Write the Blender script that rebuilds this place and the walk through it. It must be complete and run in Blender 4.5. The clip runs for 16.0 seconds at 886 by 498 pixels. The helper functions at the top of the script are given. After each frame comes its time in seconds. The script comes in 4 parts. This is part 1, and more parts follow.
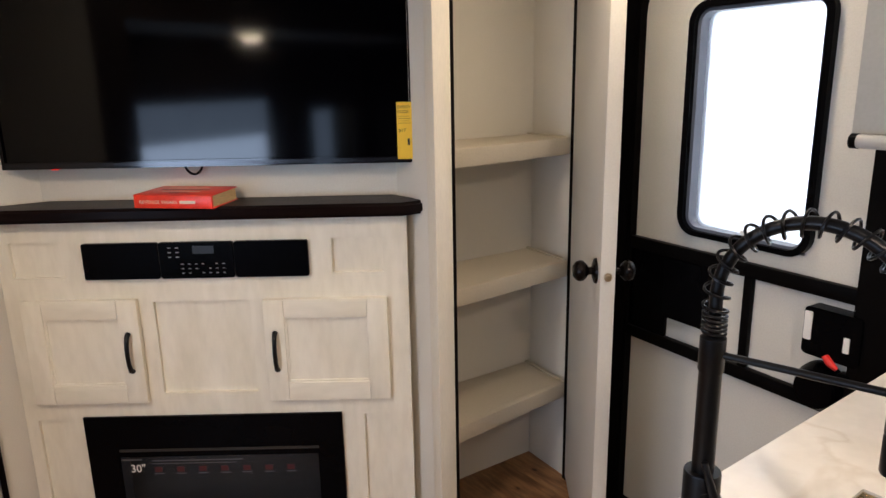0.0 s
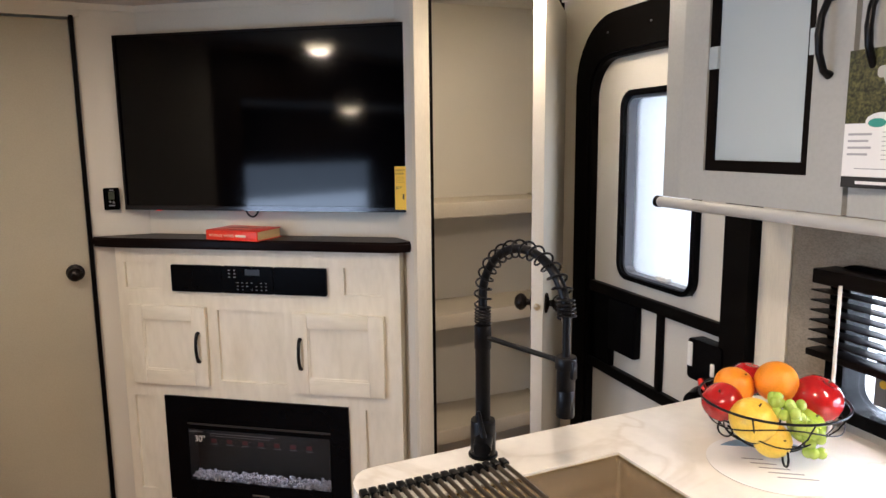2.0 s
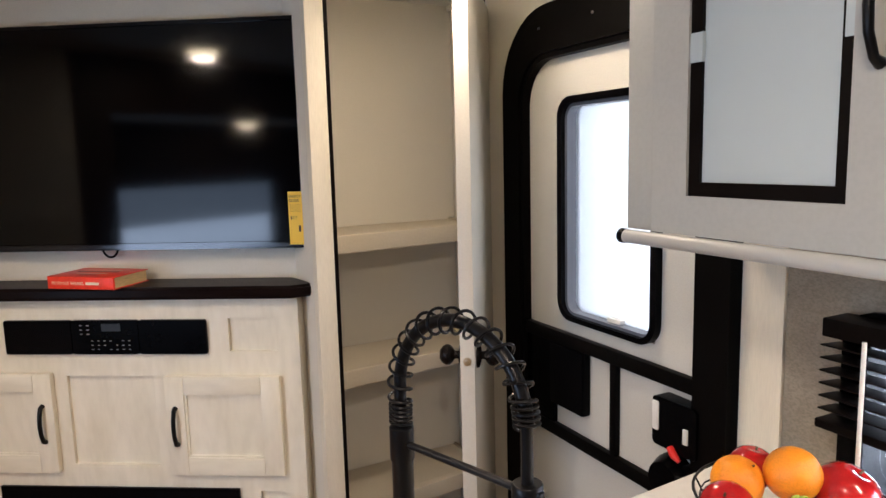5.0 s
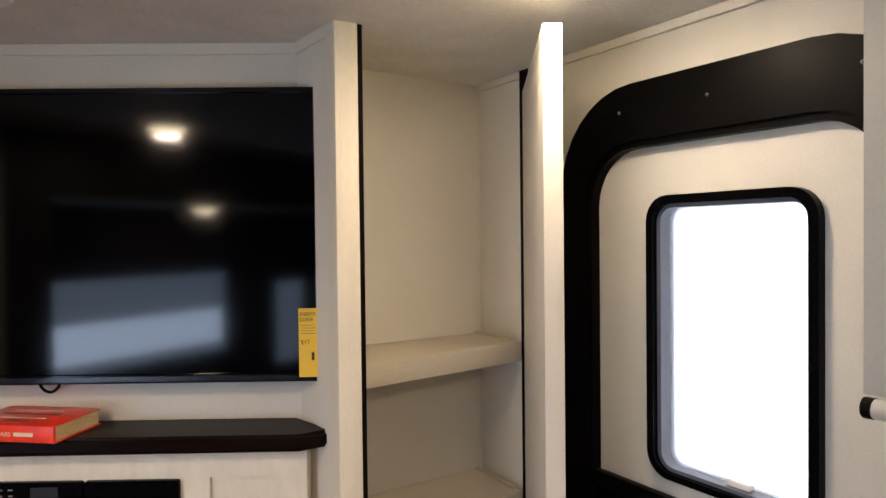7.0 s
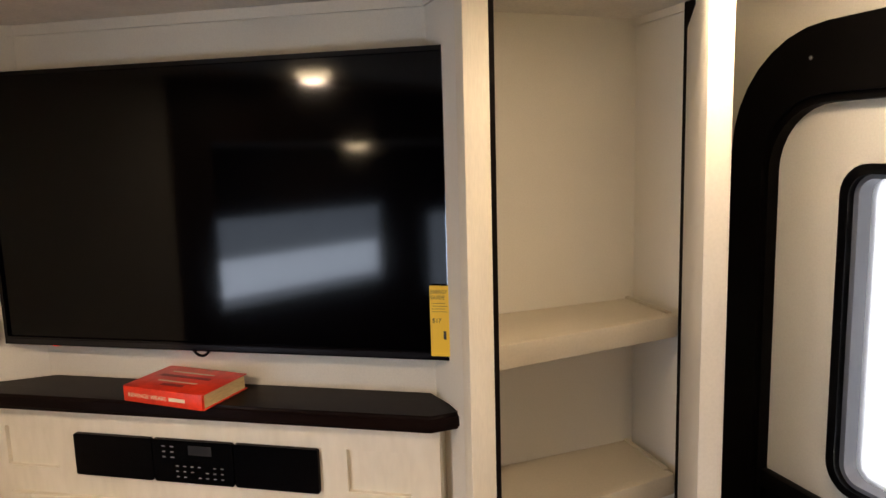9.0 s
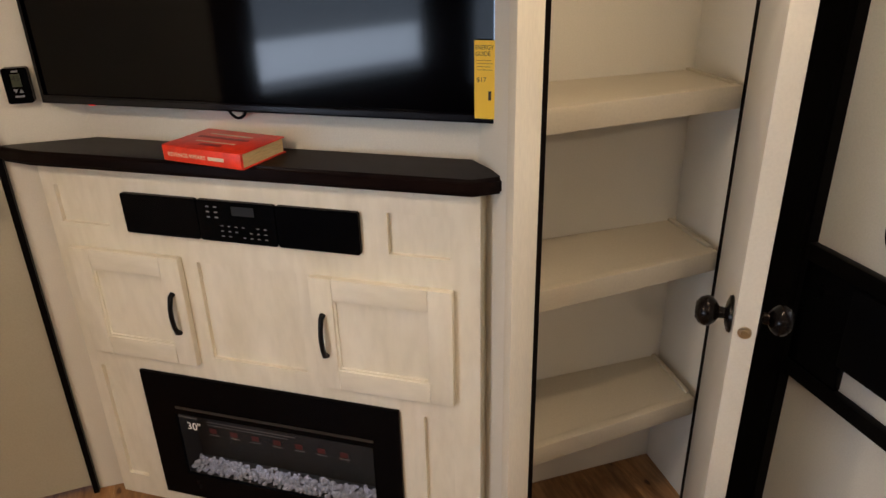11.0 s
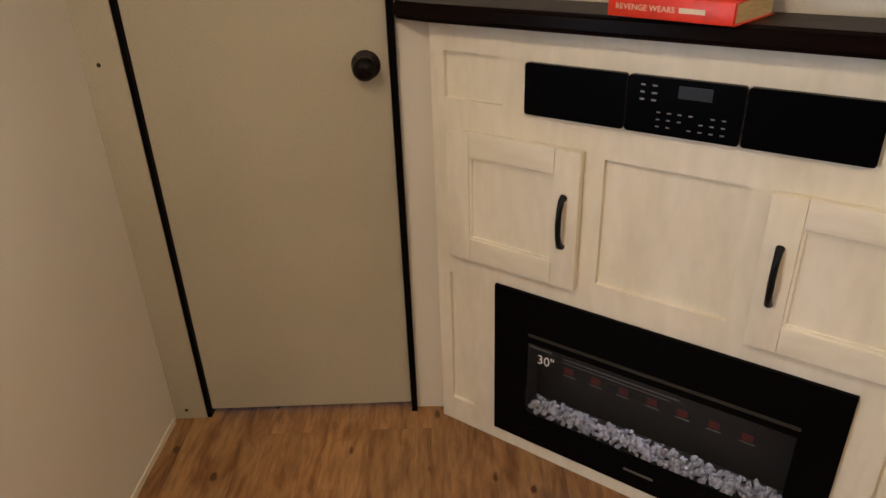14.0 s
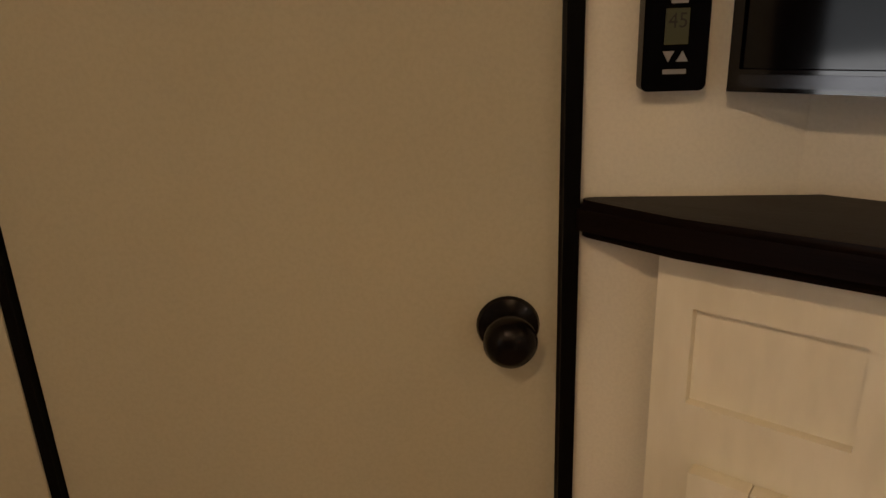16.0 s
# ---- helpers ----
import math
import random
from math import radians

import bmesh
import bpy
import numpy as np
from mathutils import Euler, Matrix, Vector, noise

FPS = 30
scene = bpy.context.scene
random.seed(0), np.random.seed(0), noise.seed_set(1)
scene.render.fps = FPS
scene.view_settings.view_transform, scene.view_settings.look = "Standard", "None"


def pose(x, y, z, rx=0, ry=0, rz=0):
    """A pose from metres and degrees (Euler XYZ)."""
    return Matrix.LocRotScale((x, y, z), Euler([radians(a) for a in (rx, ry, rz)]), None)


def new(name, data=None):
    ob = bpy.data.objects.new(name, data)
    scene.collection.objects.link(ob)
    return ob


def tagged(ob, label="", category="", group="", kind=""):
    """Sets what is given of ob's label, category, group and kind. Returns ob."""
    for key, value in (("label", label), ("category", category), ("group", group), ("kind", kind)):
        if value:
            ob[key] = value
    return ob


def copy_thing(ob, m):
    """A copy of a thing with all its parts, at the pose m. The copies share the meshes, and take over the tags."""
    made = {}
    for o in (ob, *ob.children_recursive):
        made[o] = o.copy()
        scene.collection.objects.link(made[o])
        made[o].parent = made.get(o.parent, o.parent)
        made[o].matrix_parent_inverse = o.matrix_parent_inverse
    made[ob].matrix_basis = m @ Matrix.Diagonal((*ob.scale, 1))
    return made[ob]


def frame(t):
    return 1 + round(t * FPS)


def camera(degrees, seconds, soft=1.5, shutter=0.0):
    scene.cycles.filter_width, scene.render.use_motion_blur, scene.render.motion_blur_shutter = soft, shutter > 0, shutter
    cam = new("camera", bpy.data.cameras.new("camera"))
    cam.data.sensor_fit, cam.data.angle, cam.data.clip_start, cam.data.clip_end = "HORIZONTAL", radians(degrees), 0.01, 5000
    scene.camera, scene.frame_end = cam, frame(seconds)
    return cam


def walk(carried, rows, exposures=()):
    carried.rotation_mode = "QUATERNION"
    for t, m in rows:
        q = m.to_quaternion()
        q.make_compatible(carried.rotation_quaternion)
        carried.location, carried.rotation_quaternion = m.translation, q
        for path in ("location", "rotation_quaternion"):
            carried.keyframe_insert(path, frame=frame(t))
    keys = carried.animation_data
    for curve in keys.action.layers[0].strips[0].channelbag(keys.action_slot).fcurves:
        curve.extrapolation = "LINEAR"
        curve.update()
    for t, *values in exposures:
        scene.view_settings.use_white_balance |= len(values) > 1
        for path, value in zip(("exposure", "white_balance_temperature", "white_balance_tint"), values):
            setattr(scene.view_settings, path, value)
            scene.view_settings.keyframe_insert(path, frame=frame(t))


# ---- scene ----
cam = camera(65.5, 16.0)
METRES, EYE, TILT, LEAN, TURN = 4.08, 1.426, 0.0, 0.0, -0.3
ROWS = [
    (0.0, 0.0, 0.0, 0.0, -0.27, -13.97, 1.07),
    (0.5, 0.0469, -0.0236, -0.0005, 7.7, -12.35, -0.94),
    (1.0, 0.0776, -0.0504, 0.0006, 9.91, -10.07, 0.65),
    (1.5, 0.1029, -0.0881, 0.0032, 11.23, -9.23, 1.08),
    (2.0, 0.1347, -0.1123, 0.0052, 11.89, -8.82, 0.63),
    (2.5, 0.1713, -0.1319, 0.0044, 13.64, -8.61, 0.01),
    (3.0, 0.1883, -0.1367, 0.0068, 10.81, -8.48, 1.12),
    (5.5, 0.1015, 0.0268, 0.0078, 4.6, -7.04, 1.31),
    (6.0, 0.0828, 0.0573, 0.0117, 4.04, -5.54, 0.8),
    (6.5, 0.052, 0.0825, 0.0191, -1.46, -2.95, 1.87),
    (7.0, 0.0455, 0.0889, 0.0233, -0.65, -1.08, 0.62),
    (7.5, 0.0492, 0.1021, 0.0427, 2.34, -1.11, 2.51),
    (8.0, 0.0534, 0.1108, 0.0607, 7.45, -1.47, 2.21),
    (8.5, 0.054, 0.1196, 0.0598, 11.45, -3.93, 1.32),
    (9.0, 0.0553, 0.1247, 0.0532, 12.56, -8.11, 1.6),
    (11.5, 0.0491, 0.137, 0.0213, 17.91, -26.56, 0.48),
    (12.0, 0.0466, 0.1412, 0.0121, 21.1, -28.99, -0.58),
    (12.5, 0.0449, 0.1441, 0.0009, 28.17, -32.76, -0.87),
    (13.0, 0.0176, 0.1374, -0.0131, 31.8, -31.13, -1.09),
    (13.5, -0.0319, 0.1412, -0.0243, 32.55, -28.46, 0.8),
    (14.0, -0.078, 0.1576, -0.0327, 35.81, -27.03, 1.77),
    (14.5, -0.1168, 0.2012, -0.0361, 39.19, -23.58, -1.03),
    (15.0, -0.1594, 0.2353, -0.0374, 39.96, -19.56, -0.36),
    (15.5, -0.2123, 0.2684, -0.034, 38.65, -16.9, 2.88),
    (16.0, -0.2462, 0.3045, -0.0368, 38.53, -18.77, 2.13),
]
EXPOSURES = [(0.0, -0.45, 5700, 14), (3.0, -0.36, 5700, 14), (7.0, -0.45, 5950, 15), (9.0, -0.48, 6550, 16), (11.5, -0.58, 6200, 14), (12.5, -0.52, 6200, 14), (14.0, -0.66, 6500, 14), (15.5, -1.05, 7200, 16), (16.0, -1.25, 8100, 17)]
walk(cam, [(t, pose(0, 0, EYE, TILT, LEAN, TURN) @ pose(METRES * x, METRES * y, METRES * z, 90 + pitch, roll, yaw)) for t, x, y, z, yaw, pitch, roll in ROWS], EXPOSURES)

# ---- light ----
world = bpy.data.worlds.new("sky")
scene.world = world
world.use_nodes = True
sky = world.node_tree.nodes.new("ShaderNodeTexSky")
sky.sky_type, sky.sun_disc, sky.sun_elevation, sky.sun_rotation = "NISHITA", False, radians(35), radians(120)
bg = world.node_tree.nodes["Background"]
bg.inputs["Strength"].default_value = 0.12
world.node_tree.links.new(sky.outputs["Color"], bg.inputs["Color"])


def lamp(name, kind, m, watts, colour, size=0.1, size_y=None):
    d = bpy.data.lights.new(name, kind)
    d.energy, d.color = watts, colour
    if kind == "AREA":
        d.shape, d.size, d.size_y = "RECTANGLE", size, size_y or size
    else:
        d.shadow_soft_size = size
    ob = new(name, d)
    ob.matrix_world = m
    return ob


CEIL = 1.968
WARM, DAY = (1.0, 0.77, 0.55), (0.84, 0.92, 1.0)
# The third lamp is unseen, added over the kitchen to brighten it.
LAMPS = [(0.39, 1.535, CEIL, 4.0), (-0.86, 0.65, CEIL, 15.0), (0.55, -0.15, CEIL, 19.0), (-1.10, -0.52, 1.699, 7.0)]
for lx, ly, lz, watts in LAMPS:
    lamp("ceiling_light_bulb", "AREA", pose(lx, ly, lz - 0.040), watts, WARM, 0.09)

# ---- frames of the plan ----
ENTRY = pose(0.588, 1.998, 0, 0, 0, -59.3)      # x along the entry wall, y outwards
BATH = pose(-1.783, 1.477, 0, 0, 0, 36.6)       # x along the bath door, y away
PANTRY = pose(0.039, 1.82, 0, 0, 0, 46.3)       # x along the pantry opening, y into it
COUNTER = pose(0.08, 0.70, 0, 0, 0, 36.0)       # x towards the entry wall, y towards the door
TOP = 0.82
WEST = ENTRY @ pose(0, -2.37, 0)
lamp("kitchen_window_daylight", "AREA", ENTRY @ pose(1.45, 0.10, 1.0, -90), 12, DAY, 0.85, 0.28)
lamp("under_cabinet_strip", "AREA", ENTRY @ pose(1.55, -0.13, 1.304), 4.8, WARM, 0.42, 0.03)
lamp("fireplace_strip", "AREA", pose(-0.67, 1.925, 0.36), 0.6, (0.85, 0.88, 1.0), 0.5, 0.02)
lamp("lounge_window_daylight", "AREA", WEST @ pose(1.20, -0.85, 0.945, 90), 18, (0.72, 0.85, 1.0), 1.3, 0.22)

# ---- materials ----


def mat(name, colour, rough=0.5, metal=0.0, spec=0.5, var=0.06, scale=6.0, stretch=(1, 1, 1), fine=0.0, fine_scale=120.0,
        bump=0.0, colour2=None, coat=0.0, trans=0.0, alpha=1.0, emit=None, strength=0.0, ior=1.45, random_hue=0.0):
    m = bpy.data.materials.new(name)
    m.use_nodes = True
    t = m.node_tree
    p = t.nodes["Principled BSDF"]
    ins = p.inputs
    ins["Roughness"].default_value, ins["Metallic"].default_value = rough, metal
    ins["Specular IOR Level"].default_value, ins["Coat Weight"].default_value = spec, coat
    ins["Transmission Weight"].default_value, ins["Alpha"].default_value, ins["IOR"].default_value = trans, alpha, ior
    if emit:
        ins["Emission Color"].default_value, ins["Emission Strength"].default_value = (*emit, 1), strength
    co = t.nodes.new("ShaderNodeTexCoord")
    mp = t.nodes.new("ShaderNodeMapping")
    mp.inputs["Scale"].default_value = stretch
    t.links.new(co.outputs["Object"], mp.inputs["Vector"])
    vec = mp.outputs["Vector"]
    if random_hue:
        info = t.nodes.new("ShaderNodeObjectInfo")
        add = t.nodes.new("ShaderNodeVectorMath")
        sc = t.nodes.new("ShaderNodeMath")
        sc.operation = "MULTIPLY"
        sc.inputs[1].default_value = 37.0
        t.links.new(info.outputs["Random"], sc.inputs[0])
        t.links.new(vec, add.inputs[0])
        t.links.new(sc.outputs[0], add.inputs[1])
        vec = add.outputs[0]
    n1 = t.nodes.new("ShaderNodeTexNoise")
    n1.inputs["Scale"].default_value, n1.inputs["Detail"].default_value = scale, 6
    t.links.new(vec, n1.inputs["Vector"])
    n2 = t.nodes.new("ShaderNodeTexNoise")
    n2.inputs["Scale"].default_value, n2.inputs["Detail"].default_value = fine_scale, 3
    t.links.new(vec, n2.inputs["Vector"])
    c2 = colour2 or tuple(c * (1 - 2.5 * var) for c in colour)
    ramp = t.nodes.new("ShaderNodeValToRGB")
    ramp.color_ramp.elements[0].position, ramp.color_ramp.elements[1].position = 0.3, 0.68
    ramp.color_ramp.elements[0].color, ramp.color_ramp.elements[1].color = (*c2, 1), (*colour, 1)
    t.links.new(n1.outputs["Fac"], ramp.inputs["Fac"])
    out = ramp.outputs["Color"]
    if fine:
        mix = t.nodes.new("ShaderNodeMix")
        mix.data_type, mix.blend_type = "RGBA", "MULTIPLY"
        fr = t.nodes.new("ShaderNodeValToRGB")
        fr.color_ramp.elements[0].position, fr.color_ramp.elements[1].position = 0.35, 0.6
        fr.color_ramp.elements[0].color, fr.color_ramp.elements[1].color = (1 - fine, 1 - fine, 1 - fine, 1), (1, 1, 1, 1)
        t.links.new(n2.outputs["Fac"], fr.inputs["Fac"])
        mix.inputs["Factor"].default_value = 1
        t.links.new(out, mix.inputs["A"])
        t.links.new(fr.outputs["Color"], mix.inputs["B"])
        out = mix.outputs["Result"]
    t.links.new(out, ins["Base Color"])
    rr = t.nodes.new("ShaderNodeMapRange")
    rr.inputs["To Min"].default_value, rr.inputs["To Max"].default_value = max(rough - 0.06, 0.0), min(rough + 0.06, 1.0)
    t.links.new(n1.outputs["Fac"], rr.inputs["Value"])
    if rough > 0.12:
        t.links.new(rr.outputs["Result"], ins["Roughness"])
    if bump:
        b = t.nodes.new("ShaderNodeBump")
        b.inputs["Strength"].default_value, b.inputs["Distance"].default_value = bump, 0.002
        t.links.new(n2.outputs["Fac"], b.inputs["Height"])
        t.links.new(b.outputs["Normal"], ins["Normal"])
    return m


M = {}
M["wall"] = mat("cream_wall_panel", (0.70, 0.66, 0.57), 0.55, var=0.02, scale=3, fine=0.05, fine_scale=260, bump=0.12)
# Unseen walls: brown is put in to cut fill light and darken screen reflections.
M["lounge"] = mat("dark_brown_unseen_wall", (0.050, 0.027, 0.014), 0.5, scale=4, colour2=(0.030, 0.016, 0.008), stretch=(5, 5, 0.5), fine=0.2, fine_scale=30, bump=0.08, spec=0.3)
M["ceiling"] = mat("textured_ceiling_panel", (0.74, 0.72, 0.66), 0.7, var=0.05, scale=9, fine=0.10, fine_scale=140, bump=0.35)
M["trim"] = mat("pale_wood_trim", (0.74, 0.68, 0.55), 0.5, var=0.03, scale=4, stretch=(6, 6, 0.6), fine=0.06, fine_scale=60, bump=0.06)
M["washed"] = mat("whitewashed_wood", (0.80, 0.75, 0.63), 0.5, scale=4.5, colour2=(0.71, 0.655, 0.52), stretch=(3, 3, 0.9), fine=0.035, fine_scale=18, bump=0.06)
M["washed_h"] = mat("whitewashed_wood_rail", (0.80, 0.75, 0.63), 0.5, scale=4.5, colour2=(0.71, 0.655, 0.52), stretch=(0.9, 3, 3), fine=0.035, fine_scale=18, bump=0.06)
M["door"] = mat("greige_door_skin", (0.44, 0.405, 0.31), 0.5, var=0.04, scale=2.5, fine=0.05, fine_scale=200, bump=0.10)
M["pdoor"] = mat("pale_door_skin", (0.66, 0.62, 0.53), 0.42, var=0.02, scale=2.5, fine=0.04, fine_scale=200, bump=0.08)
M["black"] = mat("black_trim", (0.003, 0.0026, 0.0026), 0.38, spec=0.06, var=0.1, scale=20, fine=0.2, fine_scale=200, bump=0.1)
M["brown_black"] = mat("dark_brown_edge", (0.0045, 0.0028, 0.0024), 0.4, spec=0.09, var=0.15, scale=20, bump=0.1)
M["espresso"] = mat("espresso_laminate", (0.009, 0.0045, 0.004), 0.34, spec=0.07, scale=6, colour2=(0.004, 0.002, 0.002), stretch=(0.8, 10, 10), fine=0.25, fine_scale=60, bump=0.12)
M["shelf"] = mat("tan_shelf_board", (0.55, 0.49, 0.38), 0.5, var=0.03, scale=4, fine=0.05, fine_scale=150, bump=0.08)
M["ewall"] = mat("entry_door_skin", (0.62, 0.60, 0.54), 0.5, var=0.02, scale=4, fine=0.06, fine_scale=240, bump=0.15)
M["splash"] = mat("grey_textured_splash", (0.38, 0.34, 0.28), 0.30, metal=0.35, var=0.08, scale=12, fine=0.22, fine_scale=190, bump=0.6, stretch=(1, 1, 1.7))
M["dark_gloss"] = mat("black_plastic", (0.0015, 0.0015, 0.002), 0.25, spec=0.06, var=0.05, scale=10)
M["matte_black"] = mat("matte_black_metal", (0.006, 0.006, 0.007), 0.34, metal=0.3, spec=0.3, var=0.1, scale=30, fine=0.2, fine_scale=300)
M["bronze"] = mat("oil_rubbed_bronze", (0.012, 0.009, 0.008), 0.25, metal=0.6, spec=0.3, var=0.15, scale=30)
M["screen"] = mat("television_screen", (0.0003, 0.0003, 0.0008), 0.075, var=0.05, scale=2, spec=0.24)
M["chrome"] = mat("polished_edge", (0.35, 0.36, 0.40), 0.12, metal=1.0)
M["piano"] = mat("piano_black_bezel", (0.002, 0.002, 0.003), 0.07, spec=0.3)
M["chin"] = mat("dark_polished_edge", (0.012, 0.012, 0.016), 0.15, metal=0.3)
M["brass"] = mat("latch_metal", (0.62, 0.50, 0.33), 0.3, metal=1.0)
M["steel"] = mat("brushed_steel", (0.80, 0.71, 0.57), 0.24, metal=0.85, var=0.06, scale=4, stretch=(1, 14, 14), fine=0.12, fine_scale=60, bump=0.08)
M["frost"] = mat("frosted_cabinet_glass", (0.49, 0.55, 0.56), 0.22, var=0.02, scale=2, spec=0.6)
M["grey_cab"] = mat("pale_grey_cabinet_paint", (0.41, 0.41, 0.38), 0.45, var=0.02, scale=4, fine=0.04, fine_scale=120, bump=0.06)
M["white"] = mat("white_plastic", (0.78, 0.77, 0.73), 0.4, var=0.02)
M["bar_white"] = mat("white_tube", (0.42, 0.42, 0.40), 0.35, var=0.02)
M["glass"] = mat("clear_glass", (1, 1, 1), 0.0, trans=1.0)
M["paper"] = mat("white_paper", (0.82, 0.81, 0.78), 0.6, var=0.01)
M["red"] = mat("red_book_jacket", (0.85, 0.045, 0.014), 0.35, var=0.1, scale=14, fine=0.15, fine_scale=50)
M["pages"] = mat("book_pages", (0.68, 0.50, 0.24), 0.7, var=0.08, scale=30, stretch=(1, 1, 16), fine=0.15, fine_scale=60)
M["yellow"] = mat("yellow_label", (0.85, 0.55, 0.03), 0.45, var=0.02)
M["ink"] = mat("black_ink", (0.02, 0.018, 0.015), 0.6)
M["glow"] = mat("lamp_diffuser", (0.9, 0.9, 0.85), 0.4, emit=(1.0, 0.78, 0.46), strength=75)
M["strip_glow"] = mat("light_strip_diffuser", (0.9, 0.9, 0.85), 0.4, emit=(1.0, 0.80, 0.52), strength=12)
M["haze_west"] = mat("bright_daylight_west", (0.9, 0.9, 0.9), 0.9, emit=(0.66, 0.82, 1.0), strength=5.6)
M["haze"] = mat("bright_daylight_beyond", (0.9, 0.9, 0.9), 0.9, emit=(0.93, 0.97, 1.0), strength=2.5)

# ---- mesh helpers ----


def bm_box(bm, a, b, bev=0.0):
    """A box between two corners, its edges rounded by bev."""
    r = bmesh.ops.create_cube(bm, size=1)
    vs = r["verts"]
    for v in vs:
        for i in range(3):
            v.co[i] = a[i] if v.co[i] < 0 else b[i]
    if bev:
        es = list({e for v in vs for e in v.link_edges})
        bmesh.ops.bevel(bm, geom=es, offset=min(bev, 0.45 * min(abs(b[i] - a[i]) for i in range(3))), segments=2, affect="EDGES", profile=0.6)


def bm_prism(bm, pts, lo, hi, plane="xy"):
    """A polygon in a plane, extruded from lo to hi across it."""
    def at(p, h):
        return {"xy": (p[0], p[1], h), "xz": (p[0], h, p[1]), "yz": (h, p[0], p[1])}[plane]
    low, up = [bm.verts.new(at(p, lo)) for p in pts], [bm.verts.new(at(p, hi)) for p in pts]
    n = len(pts)
    bm.faces.new(low), bm.faces.new(up)
    for i in range(n):
        bm.faces.new((low[i], low[(i + 1) % n], up[(i + 1) % n], up[i]))


def bm_ring(bm, outer, inner, lo, hi, plane="xz"):
    """A frame between two outlines with the same number of points."""
    def at(p, h):
        return {"xy": (p[0], p[1], h), "xz": (p[0], h, p[1])}[plane]
    rows = [[bm.verts.new(at(p, h)) for p in pts] for pts, h in ((outer, lo), (outer, hi), (inner, hi), (inner, lo))]
    n = len(outer)
    for k in range(4):
        for i in range(n):
            bm.faces.new((rows[k][i], rows[k][(i + 1) % n], rows[(k + 1) % 4][(i + 1) % n], rows[(k + 1) % 4][i]))


def rrect(x0, x1, z0, z1, r, n=6):
    """The outline of a rectangle with round corners."""
    out = []
    for cx, cz, a in ((x1 - r, z1 - r, 0), (x0 + r, z1 - r, 90), (x0 + r, z0 + r, 180), (x1 - r, z0 + r, 270)):
        out += [(cx + r * math.cos(radians(a + 90 * i / n)), cz + r * math.sin(radians(a + 90 * i / n))) for i in range(n + 1)]
    return out


def bm_tube(bm, pts, r, sides=10, closed=False):
    """A round bar along a line of points; r is one radius or one for each point."""
    pts = [Vector(p) for p in pts]
    n = len(pts)
    rad = r if isinstance(r, (list, tuple)) else [r] * n
    rows, side = [], None
    for i, p in enumerate(pts):
        d = (pts[(i + 1) % n] - pts[i - 1]) if closed else (pts[min(i + 1, n - 1)] - pts[max(i - 1, 0)])
        d.normalize()
        side = d.orthogonal() if side is None else side - d * side.dot(d)
        side.normalize()
        other = d.cross(side)
        rows.append([bm.verts.new(p + rad[i] * (math.cos(a) * side + math.sin(a) * other)) for a in (2 * math.pi * k / sides for k in range(sides))])
    for i in range(n if closed else n - 1):
        a, b = rows[i], rows[(i + 1) % n]
        for k in range(sides):
            bm.faces.new((a[k], a[(k + 1) % sides], b[(k + 1) % sides], b[k]))
    if not closed:
        bm.faces.new(rows[0]), bm.faces.new(rows[-1])


def bm_lathe(bm, profile, centre=(0, 0, 0), axis="z", sides=28):
    """A turned shape: (radius, height) pairs round an axis."""
    rows = []
    for r, h in profile:
        ring = []
        for k in range(sides):
            c, s = r * math.cos(2 * math.pi * k / sides), r * math.sin(2 * math.pi * k / sides)
            q = {"z": (c, s, h), "y": (c, h, s), "x": (h, c, s)}[axis]
            ring.append(bm.verts.new(Vector(q) + Vector(centre)))
        rows.append(ring)
    for a, b in zip(rows, rows[1:]):
        for k in range(sides):
            bm.faces.new((a[k], a[(k + 1) % sides], b[(k + 1) % sides], b[k]))
    bm.faces.new(rows[0]), bm.faces.new(rows[-1])


def finish(name, bm, material, parent=None, m=None, smooth=False):
    bmesh.ops.recalc_face_normals(bm, faces=bm.faces)
    me = bpy.data.meshes.new(name)
    bm.to_mesh(me)
    bm.free()
    me.materials.append(material)
    if smooth:
        for f in me.polygons:
            f.use_smooth = True
        me.set_sharp_from_angle(angle=radians(38))
    ob = new(name, me)
    if parent:
        ob.parent = parent
    if m:
        ob.matrix_basis = m
    return ob


def box(name, material, a, b, parent=None, m=None, bev=0.0):
    bm = bmesh.new()
    bm_box(bm, a, b, bev)
    return finish(name, bm, material, parent, m, smooth=bev > 0)


def shape(name, material, build, parent=None, m=None, smooth=True):
    bm = bmesh.new()
    build(bm)
    return finish(name, bm, material, parent, m, smooth)


def root(name, m, label, category, group="", kind=""):
    ob = new(name)
    ob.matrix_basis = m
    ob.empty_display_size = 0.05
    return tagged(ob, label, category, group, kind)


def words(name, text, size, m, material, parent, wide=None):
    """Raised lettering, as a mesh: read along x, upright along y of its pose."""
    cu = bpy.data.curves.new(name, "FONT")
    cu.body, cu.size, cu.extrude, cu.resolution_u = text, size, 0.0002, 3
    tmp = bpy.data.objects.new(name, cu)
    me = bpy.data.meshes.new_from_object(tmp)
    bpy.data.objects.remove(tmp)
    me.materials.clear()
    me.materials.append(material)
    if wide:
        k = wide / max(max(v.co.x for v in me.vertices), 1e-6)
        for v in me.vertices:
            v.co.x *= k
    ob = new(name, me)
    ob.parent = parent
    ob.matrix_basis = m
    return ob


def structure(ob, label=""):
    return tagged(ob, label, kind="structure")


